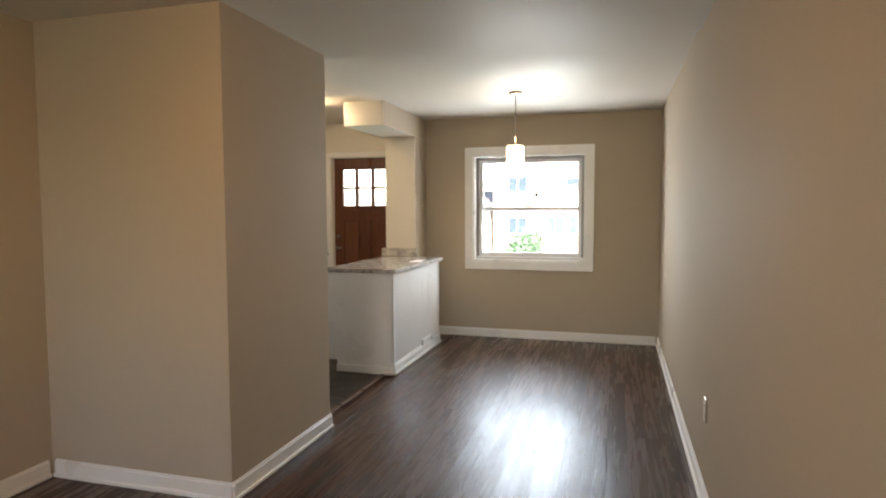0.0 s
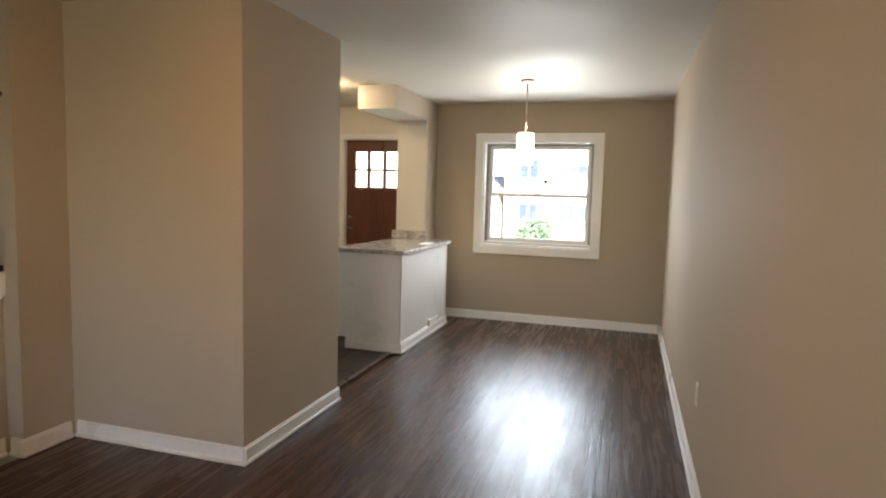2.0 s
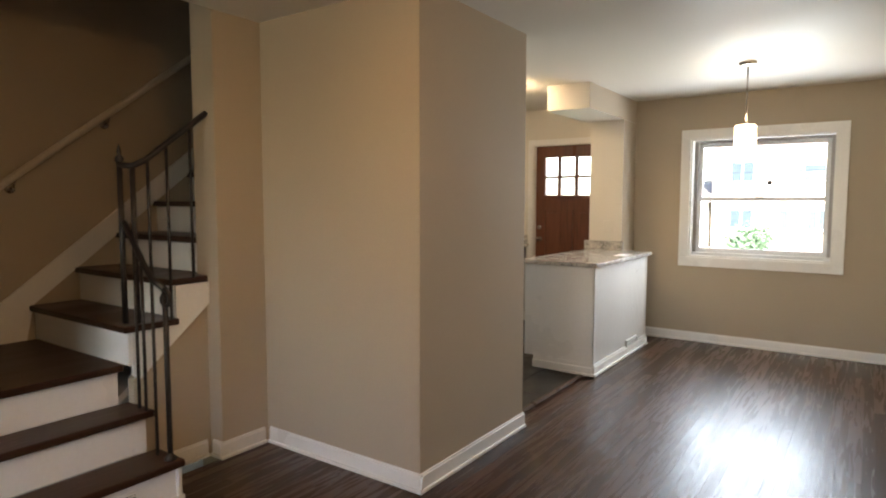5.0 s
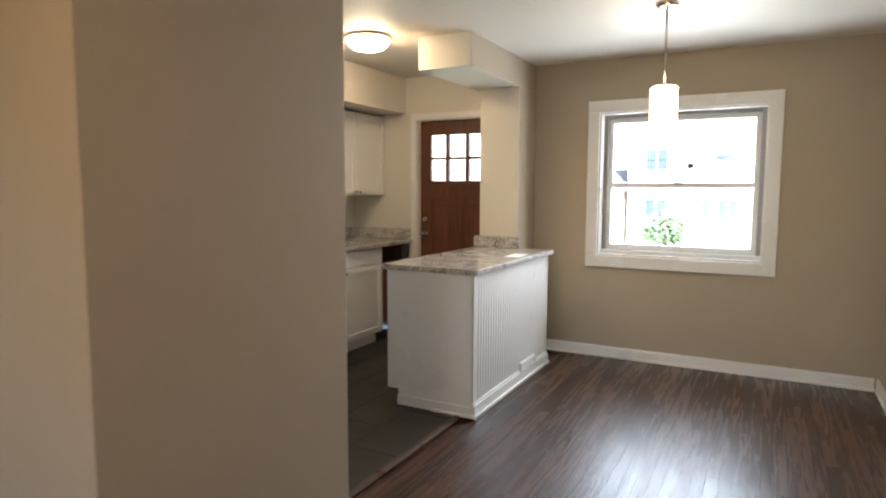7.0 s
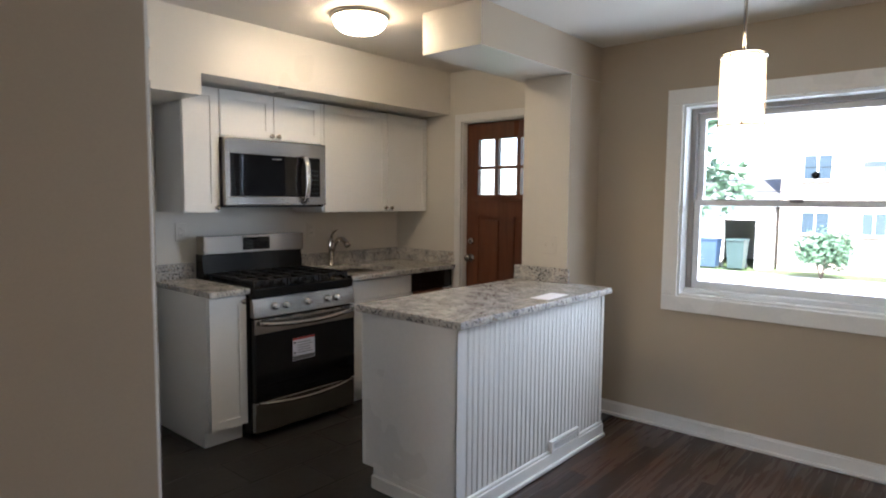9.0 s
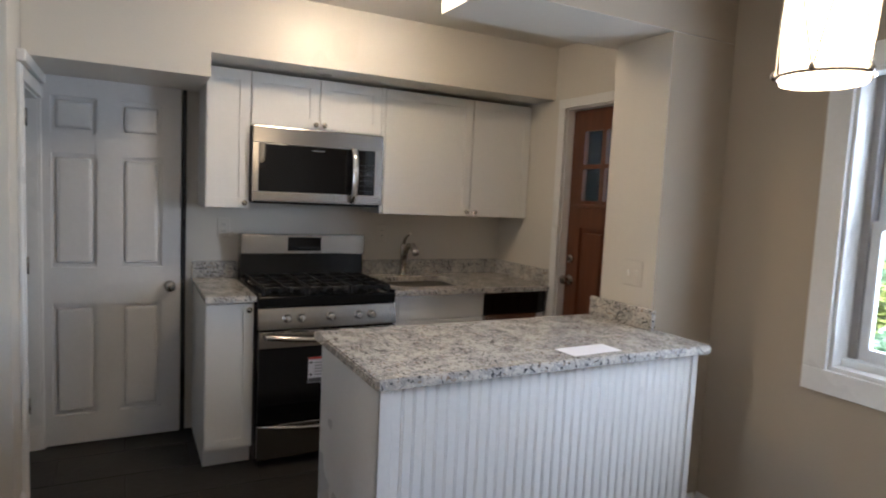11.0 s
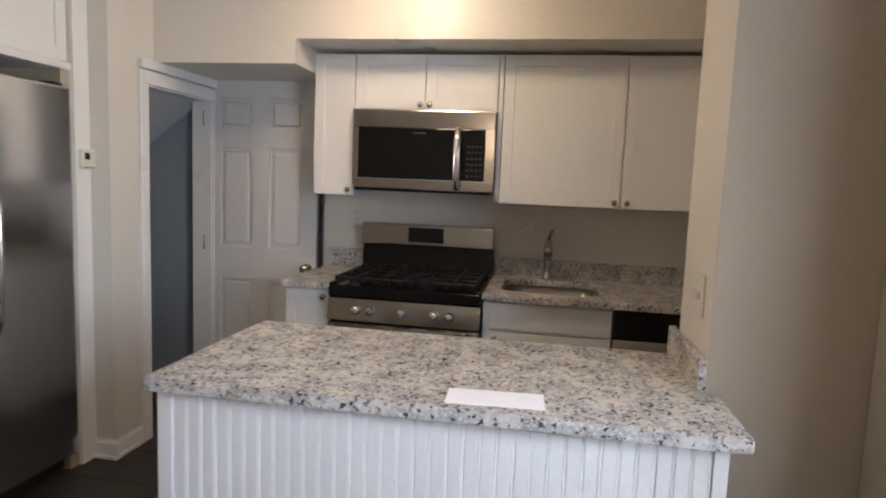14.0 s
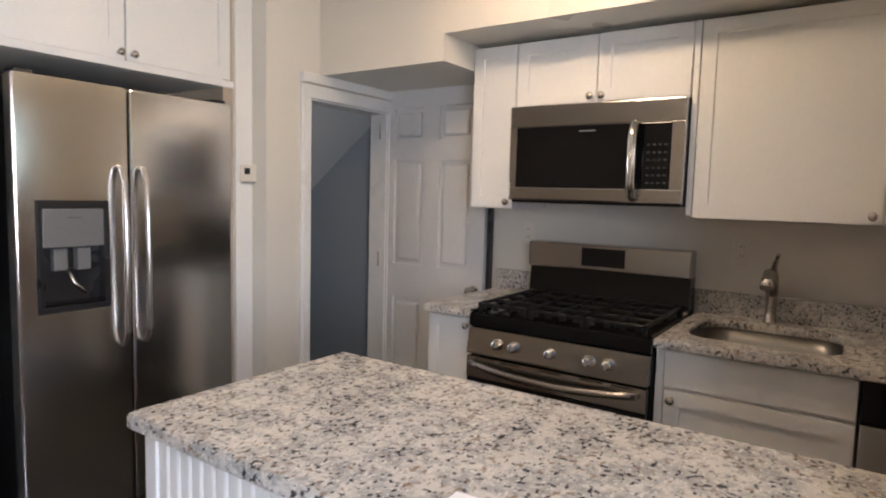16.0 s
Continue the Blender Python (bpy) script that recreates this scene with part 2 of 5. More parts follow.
# ---------------------------------------------------------------- helpers
def box_bm(x0, x1, y0, y1, z0, z1, bevel=0.0, seg=2):
    bm = bmesh.new()
    bmesh.ops.create_cube(bm, size=1.0, matrix=Matrix.Translation(((x0 + x1) / 2, (y0 + y1) / 2, (z0 + z1) / 2)) @ Matrix.Diagonal((abs(x1 - x0), abs(y1 - y0), abs(z1 - z0), 1)))
    if bevel:
        bmesh.ops.bevel(bm, geom=bm.edges[:], offset=bevel, segments=seg, affect="EDGES", profile=0.6)
    return bm


def join_bm(*bms):
    out = bmesh.new()
    for b in bms:
        me = bpy.data.meshes.new("tmp")
        b.to_mesh(me)
        b.free()
        out.from_mesh(me)
        bpy.data.meshes.remove(me)
    return out


def tube_bm(points, radius, sides=10, caps=True):
    """A round bar along a line of points; radius may be one number or one for each point."""
    bm = bmesh.new()
    pts = [Vector(p) for p in points]
    radii = radius if isinstance(radius, (list, tuple)) else [radius] * len(pts)
    rings = []
    up = None
    for i, p in enumerate(pts):
        d = (pts[min(i + 1, len(pts) - 1)] - pts[max(i - 1, 0)]).normalized()
        if up is None:
            up = d.orthogonal().normalized()
        up = (up - d * up.dot(d)).normalized()
        side = d.cross(up)
        rings.append([bm.verts.new(p + radii[i] * (math.cos(a) * up + math.sin(a) * side)) for a in (2 * math.pi * k / sides for k in range(sides))])
    for a, b in zip(rings, rings[1:]):
        for k in range(sides):
            bm.faces.new((a[k], a[(k + 1) % sides], b[(k + 1) % sides], b[k])).smooth = True
    if caps:
        bm.faces.new(rings[0][::-1])
        bm.faces.new(rings[-1])
    bmesh.ops.recalc_face_normals(bm, faces=bm.faces[:])
    return bm


def lathe_bm(profile, centre, axis="z", sides=24):
    """A turned shape: profile of (radius, height) about an axis through centre."""
    bm = bmesh.new()
    c = Vector(centre)
    rings = []
    for r, h in profile:
        ring = []
        for k in range(sides):
            a = 2 * math.pi * k / sides
            u, v = max(r, 1e-4) * math.cos(a), max(r, 1e-4) * math.sin(a)
            ring.append(bm.verts.new(c + Vector({"z": (u, v, h), "x": (h, u, v), "y": (v, h, u)}[axis])))
        rings.append(ring)
    for a, b in zip(rings, rings[1:]):
        for k in range(sides):
            bm.faces.new((a[k], a[(k + 1) % sides], b[(k + 1) % sides], b[k])).smooth = True
    bm.faces.new(rings[0][::-1])
    bm.faces.new(rings[-1])
    bmesh.ops.recalc_face_normals(bm, faces=bm.faces[:])
    return bm


def prism_bm(outline, axis, lo, hi):
    """A flat outline pushed along an axis from lo to hi."""
    bm = bmesh.new()

    def place(a, b, c):
        return {"x": (c, a, b), "y": (a, c, b), "z": (a, b, c)}[axis]

    one = [bm.verts.new(place(a, b, lo)) for a, b in outline]
    two = [bm.verts.new(place(a, b, hi)) for a, b in outline]
    bm.faces.new(one)
    bm.faces.new(two[::-1])
    for k in range(len(one)):
        j = (k + 1) % len(one)
        bm.faces.new((one[k], two[k], two[j], one[j]))
    bmesh.ops.recalc_face_normals(bm, faces=bm.faces[:])
    return bm


def thing(name, at, label, category, group=""):
    ob = new(name)
    ob.location = at
    ob.empty_display_size = 0.05
    return tagged(ob, label, category, group)


def world_place(ob):
    v = Vector((0, 0, 0))
    while ob is not None:
        v += ob.location
        ob = ob.parent
    return v


def part(name, bm, mat, parent=None, label=""):
    """Links a mesh, built in the world's place, as one part under a thing or another part."""
    if parent is not None:
        bmesh.ops.translate(bm, verts=bm.verts[:], vec=-world_place(parent))
    me = bpy.data.meshes.new(name)
    bm.to_mesh(me)
    bm.free()
    me.materials.append(mat)
    ob = new(name, me)
    if parent is not None:
        ob.parent = parent
    if label:
        ob["label"] = label
    return ob


def structure(name, bm, mat, label, category=""):
    return tagged(part(name, bm, mat), label, category or name.split("_")[0], kind="structure")


def single(name, bm, mat, label, category, group=""):
    return tagged(part(name, bm, mat), label, category, group)


def ring_bm(front, axis, u0, u1, z0, z1, d0, d1, left, right, bottom, top, bevel=0.0025):
    """A flat frame in one piece, with borders of the given widths; depths are counted out of the front plane."""
    bm = bmesh.new()

    def place(u, d, z):
        return {"x": (front + d, u, z), "y": (u, front + d, z)}[axis]

    outer = [(u0, z0), (u1, z0), (u1, z1), (u0, z1)]
    inner = [(u0 + left, z0 + bottom), (u1 - right, z0 + bottom), (u1 - right, z1 - top), (u0 + left, z1 - top)]
    vs = [[bm.verts.new(place(u, d, z)) for u, z in loop] for d in (d0, d1) for loop in (outer, inner)]
    for k in range(4):
        j = (k + 1) % 4
        for a, b in ((0, 1), (2, 3), (0, 2), (1, 3)):
            bm.faces.new((vs[a][k], vs[a][j], vs[b][j], vs[b][k]))
    bmesh.ops.recalc_face_normals(bm, faces=bm.faces[:])
    if bevel:
        sharp = [e for e in bm.edges if e.calc_face_angle(0) > 1.0]
        bmesh.ops.bevel(bm, geom=sharp, offset=bevel, segments=2, affect="EDGES")
    return bm


# ---------------------------------------------------------------- large structure
CH, LH = 2.43, 2.39          # ceiling heights: kitchen and dining, living room
structure("wall_east", box_bm(0.50, 0.64, -2.6, 6.6, 0, 2.6), TAUPE, "taupe painted plaster party wall", "wall")
north = structure("wall_north", join_bm(
    box_bm(-4.07, -3.46, 6.6, 6.82, -0.2, 2.6), box_bm(-3.46, -3.20, 6.6, 6.72, -0.2, 2.6), box_bm(-3.20, -2.38, 6.6, 6.82, 2.04, 2.6), box_bm(-2.38, -1.475, 6.6, 6.82, -0.2, 2.6),
    box_bm(-1.475, -0.25, 6.6, 6.82, -0.2, 0.845), box_bm(-1.475, -0.25, 6.6, 6.82, 2.015, 2.6), box_bm(-0.25, 0.64, 6.6, 6.82, -0.2, 2.6)),
    TAUPE, "taupe painted outer wall with window and back door", "wall")
structure("wall_north_kitchen", join_bm(box_bm(-3.92, -3.20, 6.596, 6.6, 0, CH), box_bm(-3.20, -2.36, 6.596, 6.6, 2.04, CH)), CREAM, "cream painted kitchen side of the outer wall", "wall")
structure("wall_kitchen_west", box_bm(-4.07, -3.92, 3.74, 6.6, 0, 2.6), CREAM, "cream painted kitchen wall behind the range", "wall")
structure("wall_kitchen_south", join_bm(
    box_bm(-3.25, -2.98, 3.62, 3.74, 0, CH), box_bm(-3.92, -3.87, 3.62, 3.74, 0, CH), box_bm(-3.87, -3.25, 3.62, 3.74, 1.87, CH)),
    CREAM, "cream painted wall with the basement doorway", "wall")
# block round the refrigerator, beside the stairs
structure("wall_block_east", box_bm(-1.83, -1.715, 2.58, 3.52, 0, CH), TAUPE, "taupe painted wall block beside the kitchen entrance", "wall")
structure("wall_block_south", box_bm(-2.83, -1.715, 2.465, 2.58, 0, CH), TAUPE, "taupe painted wall block facing the living room", "wall")
structure("wall_block_back", box_bm(-2.83, -1.83, 2.70, 2.80, 0, CH), CREAM, "plain back wall of the refrigerator niche", "wall")
structure("wall_stair_side", box_bm(-3.02, -2.83, 2.16, 3.62, -1.0, 4.9), TAUPE, "taupe wall end beside the upper stair flight", "wall")
structure("wall_living_west", box_bm(-2.95, -2.83, -2.6, 0.84, 0, 2.6), TAUPE, "taupe painted living room wall beside the stairs", "wall")
structure("wall_stair_south", box_bm(-4.07, -2.95, 0.72, 0.84, 0, 4.9), TAUPE, "taupe wall closing the stair landing", "wall")
structure("wall_stair_west", box_bm(-4.07, -3.95, 0.84, 3.62, 0.45, 4.9), TAUPE, "taupe outer wall of the stairwell with handrail", "wall")
structure("wall_stair_upper_east", box_bm(-2.83, -2.71, 0.3, 2.465, 2.60, 4.9), TAUPE, "plain wall closing the stairwell above", "wall")
structure("wall_stair_upper_north", box_bm(-4.07, -2.83, 3.62, 3.74, 2.60, 4.9), TAUPE, "plain wall closing the stairwell above", "wall")
structure("wall_stair_upper_south", box_bm(-2.95, -2.83, 0.72, 0.84, 2.60, 4.9), TAUPE, "plain wall closing the stairwell above", "wall")
structure("ceiling_stairwell", box_bm(-4.07, -2.71, 0.72, 3.74, 4.9, 5.0), CEILING, "plain ceiling above the stairwell", "ceiling")
structure("wall_living_south", join_bm(
    box_bm(-2.95, -2.15, -2.75, -2.6, 0, 2.6), box_bm(-0.15, 0.64, -2.75, -2.6, 0, 2.6), box_bm(-2.15, -0.15, -2.75, -2.6, 0, 0.75), box_bm(-2.15, -0.15, -2.75, -2.6, 2.15, 2.6)),
    TAUPE, "plain front wall with a wide window opening", "wall")
structure("ceiling_living", box_bm(-2.83, 0.50, -2.6, 3.60, LH, 2.6), CEILING, "off-white painted living room ceiling", "ceiling")
structure("ceiling_kitchen", box_bm(-4.07, 0.50, 3.602, 6.6, CH, 2.6), CEILING, "off-white painted kitchen and dining ceiling", "ceiling")

# pillar at the end of the peninsula and the boxed duct above it
def two_paint(ob, second):
    """Second paint on the faces that look east."""
    ob.data.materials.append(second)
    for f in ob.data.polygons:
        if f.normal.x > 0.9:
            f.material_index = 1
    return ob


two_paint(structure("pillar", box_bm(-2.36, -2.02, 6.21, 6.6, 0, 2.206, 0.004), CREAM, "painted wall stub between back door and dining area", "pillar"), TAUPE)
two_paint(structure("soffit_duct", box_bm(-2.42, -2.02, 5.30, 6.6, 2.206, CH, 0.004), CREAM, "boxed-in duct under the kitchen ceiling", "soffit"), TAUPE)
structure("soffit_cabinets", join_bm(box_bm(-3.92, -3.32, 4.51, 6.596, 2.103, CH), box_bm(-3.92, -3.32, 3.742, 4.51, 1.985, CH)), CREAM, "cream bulkhead above the wall cabinets and door", "soffit")

# floors: sub-layers; strips and tiles are laid on them at the end of the file
floor = structure("floor", box_bm(-2.83, 0.50, -2.6, 6.6, -0.2, -0.014), FLOOR, "dark stained oak strip floor with satin varnish", "floor")
tile_floor = structure("floor_kitchen", box_bm(-3.92, -1.86, 3.52, 6.6, -0.0135, -0.004), GROUT, "dark slate-coloured kitchen tile floor", "floor")
structure("threshold", prism_bm([(-1.875, 0.0), (-1.865, 0.009), (-1.845, 0.009), (-1.825, 0.0)], "y", 3.53, 4.80), BRASS, "thin wooden threshold strip between floors", "threshold")

# baseboards: flat board, eased top and a shoe strip
def baseboard(x0, y0, x1, y1, out, h=0.095):
    """A board along a wall from one point to the other; out is the side on which it stands proud."""
    ox, oy = out
    t, s = 0.014, 0.026
    def strip(a, b, z0, z1):
        xs, ys = sorted((x0, x1)), sorted((y0, y1))
        if ox:
            return box_bm(*sorted((x0 + ox * a, x0 + ox * b)), ys[0], ys[1], z0, z1, 0.003, 1)
        return box_bm(xs[0], xs[1], *sorted((y0 + oy * a, y0 + oy * b)), z0, z1, 0.003, 1)
    ob = structure("baseboard", join_bm(strip(0.001, t, 0.001, h - 0.012), strip(0.001, t * 0.6, h - 0.013, h), strip(t - 0.002, s, 0.001, 0.02)), WHITE, "white gloss painted baseboard", "baseboard")
    return ob


baseboard(0.50, -2.6, 0.50, 6.6, (-1, 0))
baseboard(-2.02, 6.6, 0.474, 6.6, (0, -1))
baseboard(-2.02, 6.235, -2.02, 6.574, (1, 0))
baseboard(-1.715, 2.44, -1.715, 3.53, (1, 0))
baseboard(-2.804, 2.465, -1.690, 2.465, (0, -1))
baseboard(-2.83, 2.134, -2.83, 2.439, (1, 0))
baseboard(-2.91, 2.16, -2.831, 2.16, (0, -1))
baseboard(-2.83, -2.6, -2.83, 0.74, (1, 0))
baseboard(-2.98, 3.642, -2.98, 3.766, (1, 0))
baseboard(-3.18, 3.74, -2.98, 3.74, (0, 1))


# ---------------------------------------------------------------- window in the dining area
def casing(x0, x1, z0, z1, w, y, parent, mat, proud=0.02):
    """Four flat boards round an opening on a wall that looks south."""
    for b in ((x0 - w, x1 + w, z1, z1 + w), (x0 - w, x1 + w, z0 - w, z0), (x0 - w, x0, z0, z1), (x1, x1 + w, z0, z1)):
        part("casing_board", box_bm(b[0], b[1], y - proud, y - 0.001, b[2], b[3], 0.003), mat, parent)


win = tagged(thing("window_1", (-0.8625, 6.6, 0.755), "white double-hung window with a white picture-frame casing", "window"), kind="structure")
WX0, WX1, WZ0, WZ1 = -1.475, -0.25, 0.845, 2.015
casing(WX0 + 0.005, WX1 - 0.005, WZ0 + 0.005, WZ1 - 0.005, 0.092, 6.6, win, WHITE)
for b in ((WX0, WX0 + 0.018, WZ0, WZ1), (WX1 - 0.018, WX1, WZ0, WZ1), (WX0 + 0.018, WX1 - 0.018, WZ1 - 0.018, WZ1), (WX0 + 0.018, WX1 - 0.018, WZ0, WZ0 + 0.02)):
    part("jamb", box_bm(b[0], b[1], 6.602, 6.80, b[2], b[3]), WHITE, win)
for b in ((WX0 + 0.018, WX0 + 0.05, WZ0 + 0.02, WZ1 - 0.018), (WX1 - 0.05, WX1 - 0.018, WZ0 + 0.02, WZ1 - 0.018), (WX0 + 0.05, WX1 - 0.05, WZ1 - 0.045, WZ1 - 0.018)):
    part("track", box_bm(b[0], b[1], 6.70, 6.79, b[2], b[3], 0.003), GREYVINYL, win, "grey window track")
part("sill", box_bm(WX0 + 0.018, WX1 - 0.018, 6.66, 6.80, WZ0 + 0.02, WZ0 + 0.05, 0.005), VINYL, win)
MEET = 1.425
def sash(name, x0, x1, z0, z1, y, bottom, top):
    frame_bm = ring_bm(y, "y", x0, x1, z0, z1, -0.016, 0.016, 0.038, 0.038, bottom, top, 0.004)
    ob = part(name, frame_bm, VINYL, win)
    pane = part("pane", box_bm(x0 + 0.034, x1 - 0.034, y - 0.003, y + 0.003, z0 + bottom - 0.004, z1 - top + 0.004), GLASS, ob)
    pane.visible_shadow = False
    return ob
sash("upper_sash", WX0 + 0.05, WX1 - 0.05, MEET - 0.02, WZ1 - 0.045, 6.765, 0.034, 0.036)
low = sash("lower_sash", WX0 + 0.048, WX1 - 0.048, WZ0 + 0.05, MEET + 0.018, 6.727, 0.045, 0.036)
part("sash_lock", box_bm(-0.90, -0.83, 6.695, 6.712, MEET + 0.005, MEET + 0.024, 0.006), GREYVINYL, low)
seal = single("window_sticker", lathe_bm([(0.0, 0), (0.022, 0), (0.022, 0.002), (0, 0.002)], (-0.79, 6.757, 1.58), "y", 20), DARKPLASTIC, "small round dark sticker on the upper pane", "sticker")

# front room window, behind the walk
fw = tagged(thing("window_2", (-1.15, -2.6, 0.75), "wide white framed front window", "window"), kind="structure")
for b in ((-2.15, -2.09, 0.75, 2.15), (-0.21, -0.15, 0.75, 2.15), (-2.09, -0.21, 2.09, 2.15), (-2.09, -0.21, 0.75, 0.81), (-1.18, -1.12, 0.81, 2.09)):
    part("window_frame", box_bm(b[0], b[1], -2.74, -2.62, b[2], b[3], 0.004), VINYL, fw)
part("pane", box_bm(-2.09, -0.21, -2.70, -2.694, 0.81, 2.09), GLASS, fw).visible_shadow = False


# ---------------------------------------------------------------- back door with six panes
xd = tagged(thing("door_1", (-2.79, 6.6, 0.0), "red-brown stained wooden back door with six small panes", "door"), kind="structure")
DX0, DX1, DY = -3.185, -2.395, 6.655
def slab_with_holes(cols, rows, holes, y0, y1):
    """A board cut into a grid of cells, with some cells left open."""
    bits = []
    for i in range(len(cols) - 1):
        for j in range(len(rows) - 1):
            if (i, j) not in holes:
                bits.append(box_bm(cols[i], cols[i + 1], y0, y1, rows[j], rows[j + 1]))
    return join_bm(*bits)
gx = [-3.075, -2.92, -2.885, -2.715, -2.68, -2.525]
cols = [DX0, *gx, DX1]
rows = [0.01, 0.24, 1.30, 1.47, 1.665, 1.69, 1.895, 2.025]
holes = {(i, j) for i in (1, 3, 5) for j in (3, 5)}
cols2 = [DX0, -3.07, -2.85, -2.73, -2.51, DX1]
door_body = part("door_leaf", join_bm(slab_with_holes(cols, rows[2:], {(i, j - 2) for i, j in holes}, DY, DY + 0.042), slab_with_holes(cols2, rows[:3], {(1, 1), (3, 1)}, DY, DY + 0.042)), XDOOR, xd)
for x0, x1 in ((-3.07, -2.85), (-2.73, -2.51)):
    part("door_panel", join_bm(box_bm(x0, x1, DY + 0.016, DY + 0.03, 0.24, 1.30), box_bm(x0 + 0.03, x1 - 0.03, DY + 0.008, DY + 0.018, 0.27, 1.27, 0.006)), XDOOR, xd)
for i in (1, 3, 5):
    for j in (3, 5):
        part("pane", box_bm(cols[i] - 0.004, cols[i + 1] + 0.004, DY + 0.018, DY + 0.022, rows[j] - 0.004, rows[j + 1] + 0.004), FROST, xd).visible_shadow = False
part("dentil_shelf", box_bm(DX0 + 0.06, DX1 - 0.06, DY - 0.014, DY + 0.002, 1.425, 1.447, 0.004), XDOOR, xd)
part("deadbolt", join_bm(lathe_bm([(0, 0), (0.027, 0), (0.027, -0.012), (0.02, -0.018), (0, -0.018)], (-3.135, DY, 1.10), "y", 18), box_bm(-3.139, -3.131, DY - 0.035, DY - 0.016, 1.085, 1.115, 0.003)), NICKEL, xd)
part("door_knob", lathe_bm([(0, 0), (0.032, 0), (0.032, -0.006), (0.012, -0.012), (0.012, -0.035), (0.026, -0.045), (0.029, -0.058), (0.02, -0.068), (0, -0.07)], (-3.135, DY, 0.965), "y", 20), NICKEL, xd)
part("door_sweep", box_bm(DX0, DX1, DY - 0.006, DY + 0.0, 0.012, 0.05, 0.002), NICKEL, xd)
for b in ((-3.20, -3.187, 0.002, 2.04), (-2.393, -2.38, 0.002, 2.04), (-3.187, -2.393, 2.027, 2.04)):
    part("door_frame", box_bm(b[0], b[1], 6.602, 6.722, b[2], b[3]), WHITE, xd)
for b in ((-3.255, -3.192, 0.002, 2.036), (-2.388, -2.362, 0.002, 2.036), (-3.255, -2.362, 2.036, 2.095)):
    part("casing_board", box_bm(b[0], b[1], 6.578, 6.595, b[2], b[3], 0.004), WHITE, xd)


# ---------------------------------------------------------------- basement doorway and its open door
bd = tagged(thing("door_2", (-3.86, 3.74, 0.0), "white six-panel interior door standing open against the wall", "door"), kind="structure")
QX = -3.905          # back of the open leaf
py = [3.70, 3.795, 4.005, 4.115, 4.325, 4.42]
pz = [0.012, 0.175, 0.785, 0.985, 1.59, 1.70, 1.885, 1.985]
leaf_bits = []
for i in range(5):
    for j in range(7):
        hole = i in (1, 3) and j in (1, 3, 5)
        leaf_bits.append(box_bm(QX, QX + (0.018 if hole else 0.036), py[i], py[i + 1], pz[j], pz[j + 1]))
leaf = part("door_leaf", join_bm(*leaf_bits), DOORWHITE, bd)
for i in (1, 3):
    for j in (1, 3, 5):
        part("raised_panel", box_bm(QX + 0.012, QX + 0.035, py[i] + 0.022, py[i + 1] - 0.022, pz[j] + 0.022, pz[j + 1] - 0.022, 0.016, 2), DOORWHITE, leaf)
part("door_knob", lathe_bm([(0, 0), (0.03, 0), (0.03, 0.006), (0.011, 0.012), (0.011, 0.032), (0.026, 0.042), (0.028, 0.055), (0.018, 0.066), (0, 0.068)], (QX + 0.036, 4.365, 0.875), "x", 20), NICKEL, bd)
for z in (0.25, 1.0, 1.76):
    part("hinge", join_bm(tube_bm([(QX + 0.044, 3.692, z - 0.045), (QX + 0.044, 3.692, z + 0.045)], 0.007, 8), box_bm(QX + 0.034, QX + 0.039, 3.69, 3.725, z - 0.045, z + 0.045)), NICKEL, bd)
for b in ((-3.25, -3.185, 0.002, 1.87), (-3.90, -3.862, 0.002, 1.87), (-3.90, -3.185, 1.862, 1.93)):
    part("casing_board", join_bm(box_bm(b[0], b[1], 3.741, 3.757, b[2], b[3], 0.004), box_bm(b[0] + 0.012, b[1] - 0.012, 3.755, 3.763, b[2], b[3] - 0.01, 0.003)), WHITE, bd)
for b in ((-3.252, -3.235, 0.002, 1.855), (-3.872, -3.857, 0.002, 1.855), (-3.857, -3.252, 1.855, 1.872)):
    part("door_frame", box_bm(b[0], b[1], 3.618, 3.742, b[2], b[3]), WHITE, bd)
part("cornice_board", box_bm(-3.92, -3.18, 3.742, 3.775, 1.935, 1.984, 0.006), WHITE, bd)

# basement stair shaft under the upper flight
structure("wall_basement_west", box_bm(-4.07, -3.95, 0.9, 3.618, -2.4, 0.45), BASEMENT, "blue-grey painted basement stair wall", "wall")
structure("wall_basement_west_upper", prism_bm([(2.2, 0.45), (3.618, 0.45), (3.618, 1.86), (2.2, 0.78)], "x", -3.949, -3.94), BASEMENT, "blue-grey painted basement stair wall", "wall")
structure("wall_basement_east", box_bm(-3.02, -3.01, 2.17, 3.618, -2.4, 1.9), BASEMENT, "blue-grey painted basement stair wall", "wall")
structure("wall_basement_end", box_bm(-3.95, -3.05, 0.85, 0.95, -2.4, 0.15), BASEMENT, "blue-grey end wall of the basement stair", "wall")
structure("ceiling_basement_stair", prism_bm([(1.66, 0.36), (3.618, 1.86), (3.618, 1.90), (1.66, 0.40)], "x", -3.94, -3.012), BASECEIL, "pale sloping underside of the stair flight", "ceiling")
bs = thing("basement_stairs", (-3.45, 3.3, -1.2), "dark wooden steps going down to the basement", "stairs")
part("landing_board", box_bm(-3.94, -3.02, 3.30, 3.66, -0.06, -0.004), TREAD, bs)
for k in range(8):
    part("step", box_bm(-3.94, -3.02, 3.30 - 0.25 * (k + 1), 3.325 - 0.25 * k, -0.2 * (k + 1) - 0.035, -0.2 * (k + 1), 0.005), TREAD, bs)
structure("floor_basement", box_bm(-4.07, -2.83, 0.85, 3.7, -2.5, -2.4), GROUT, "dark basement floor", "floor")


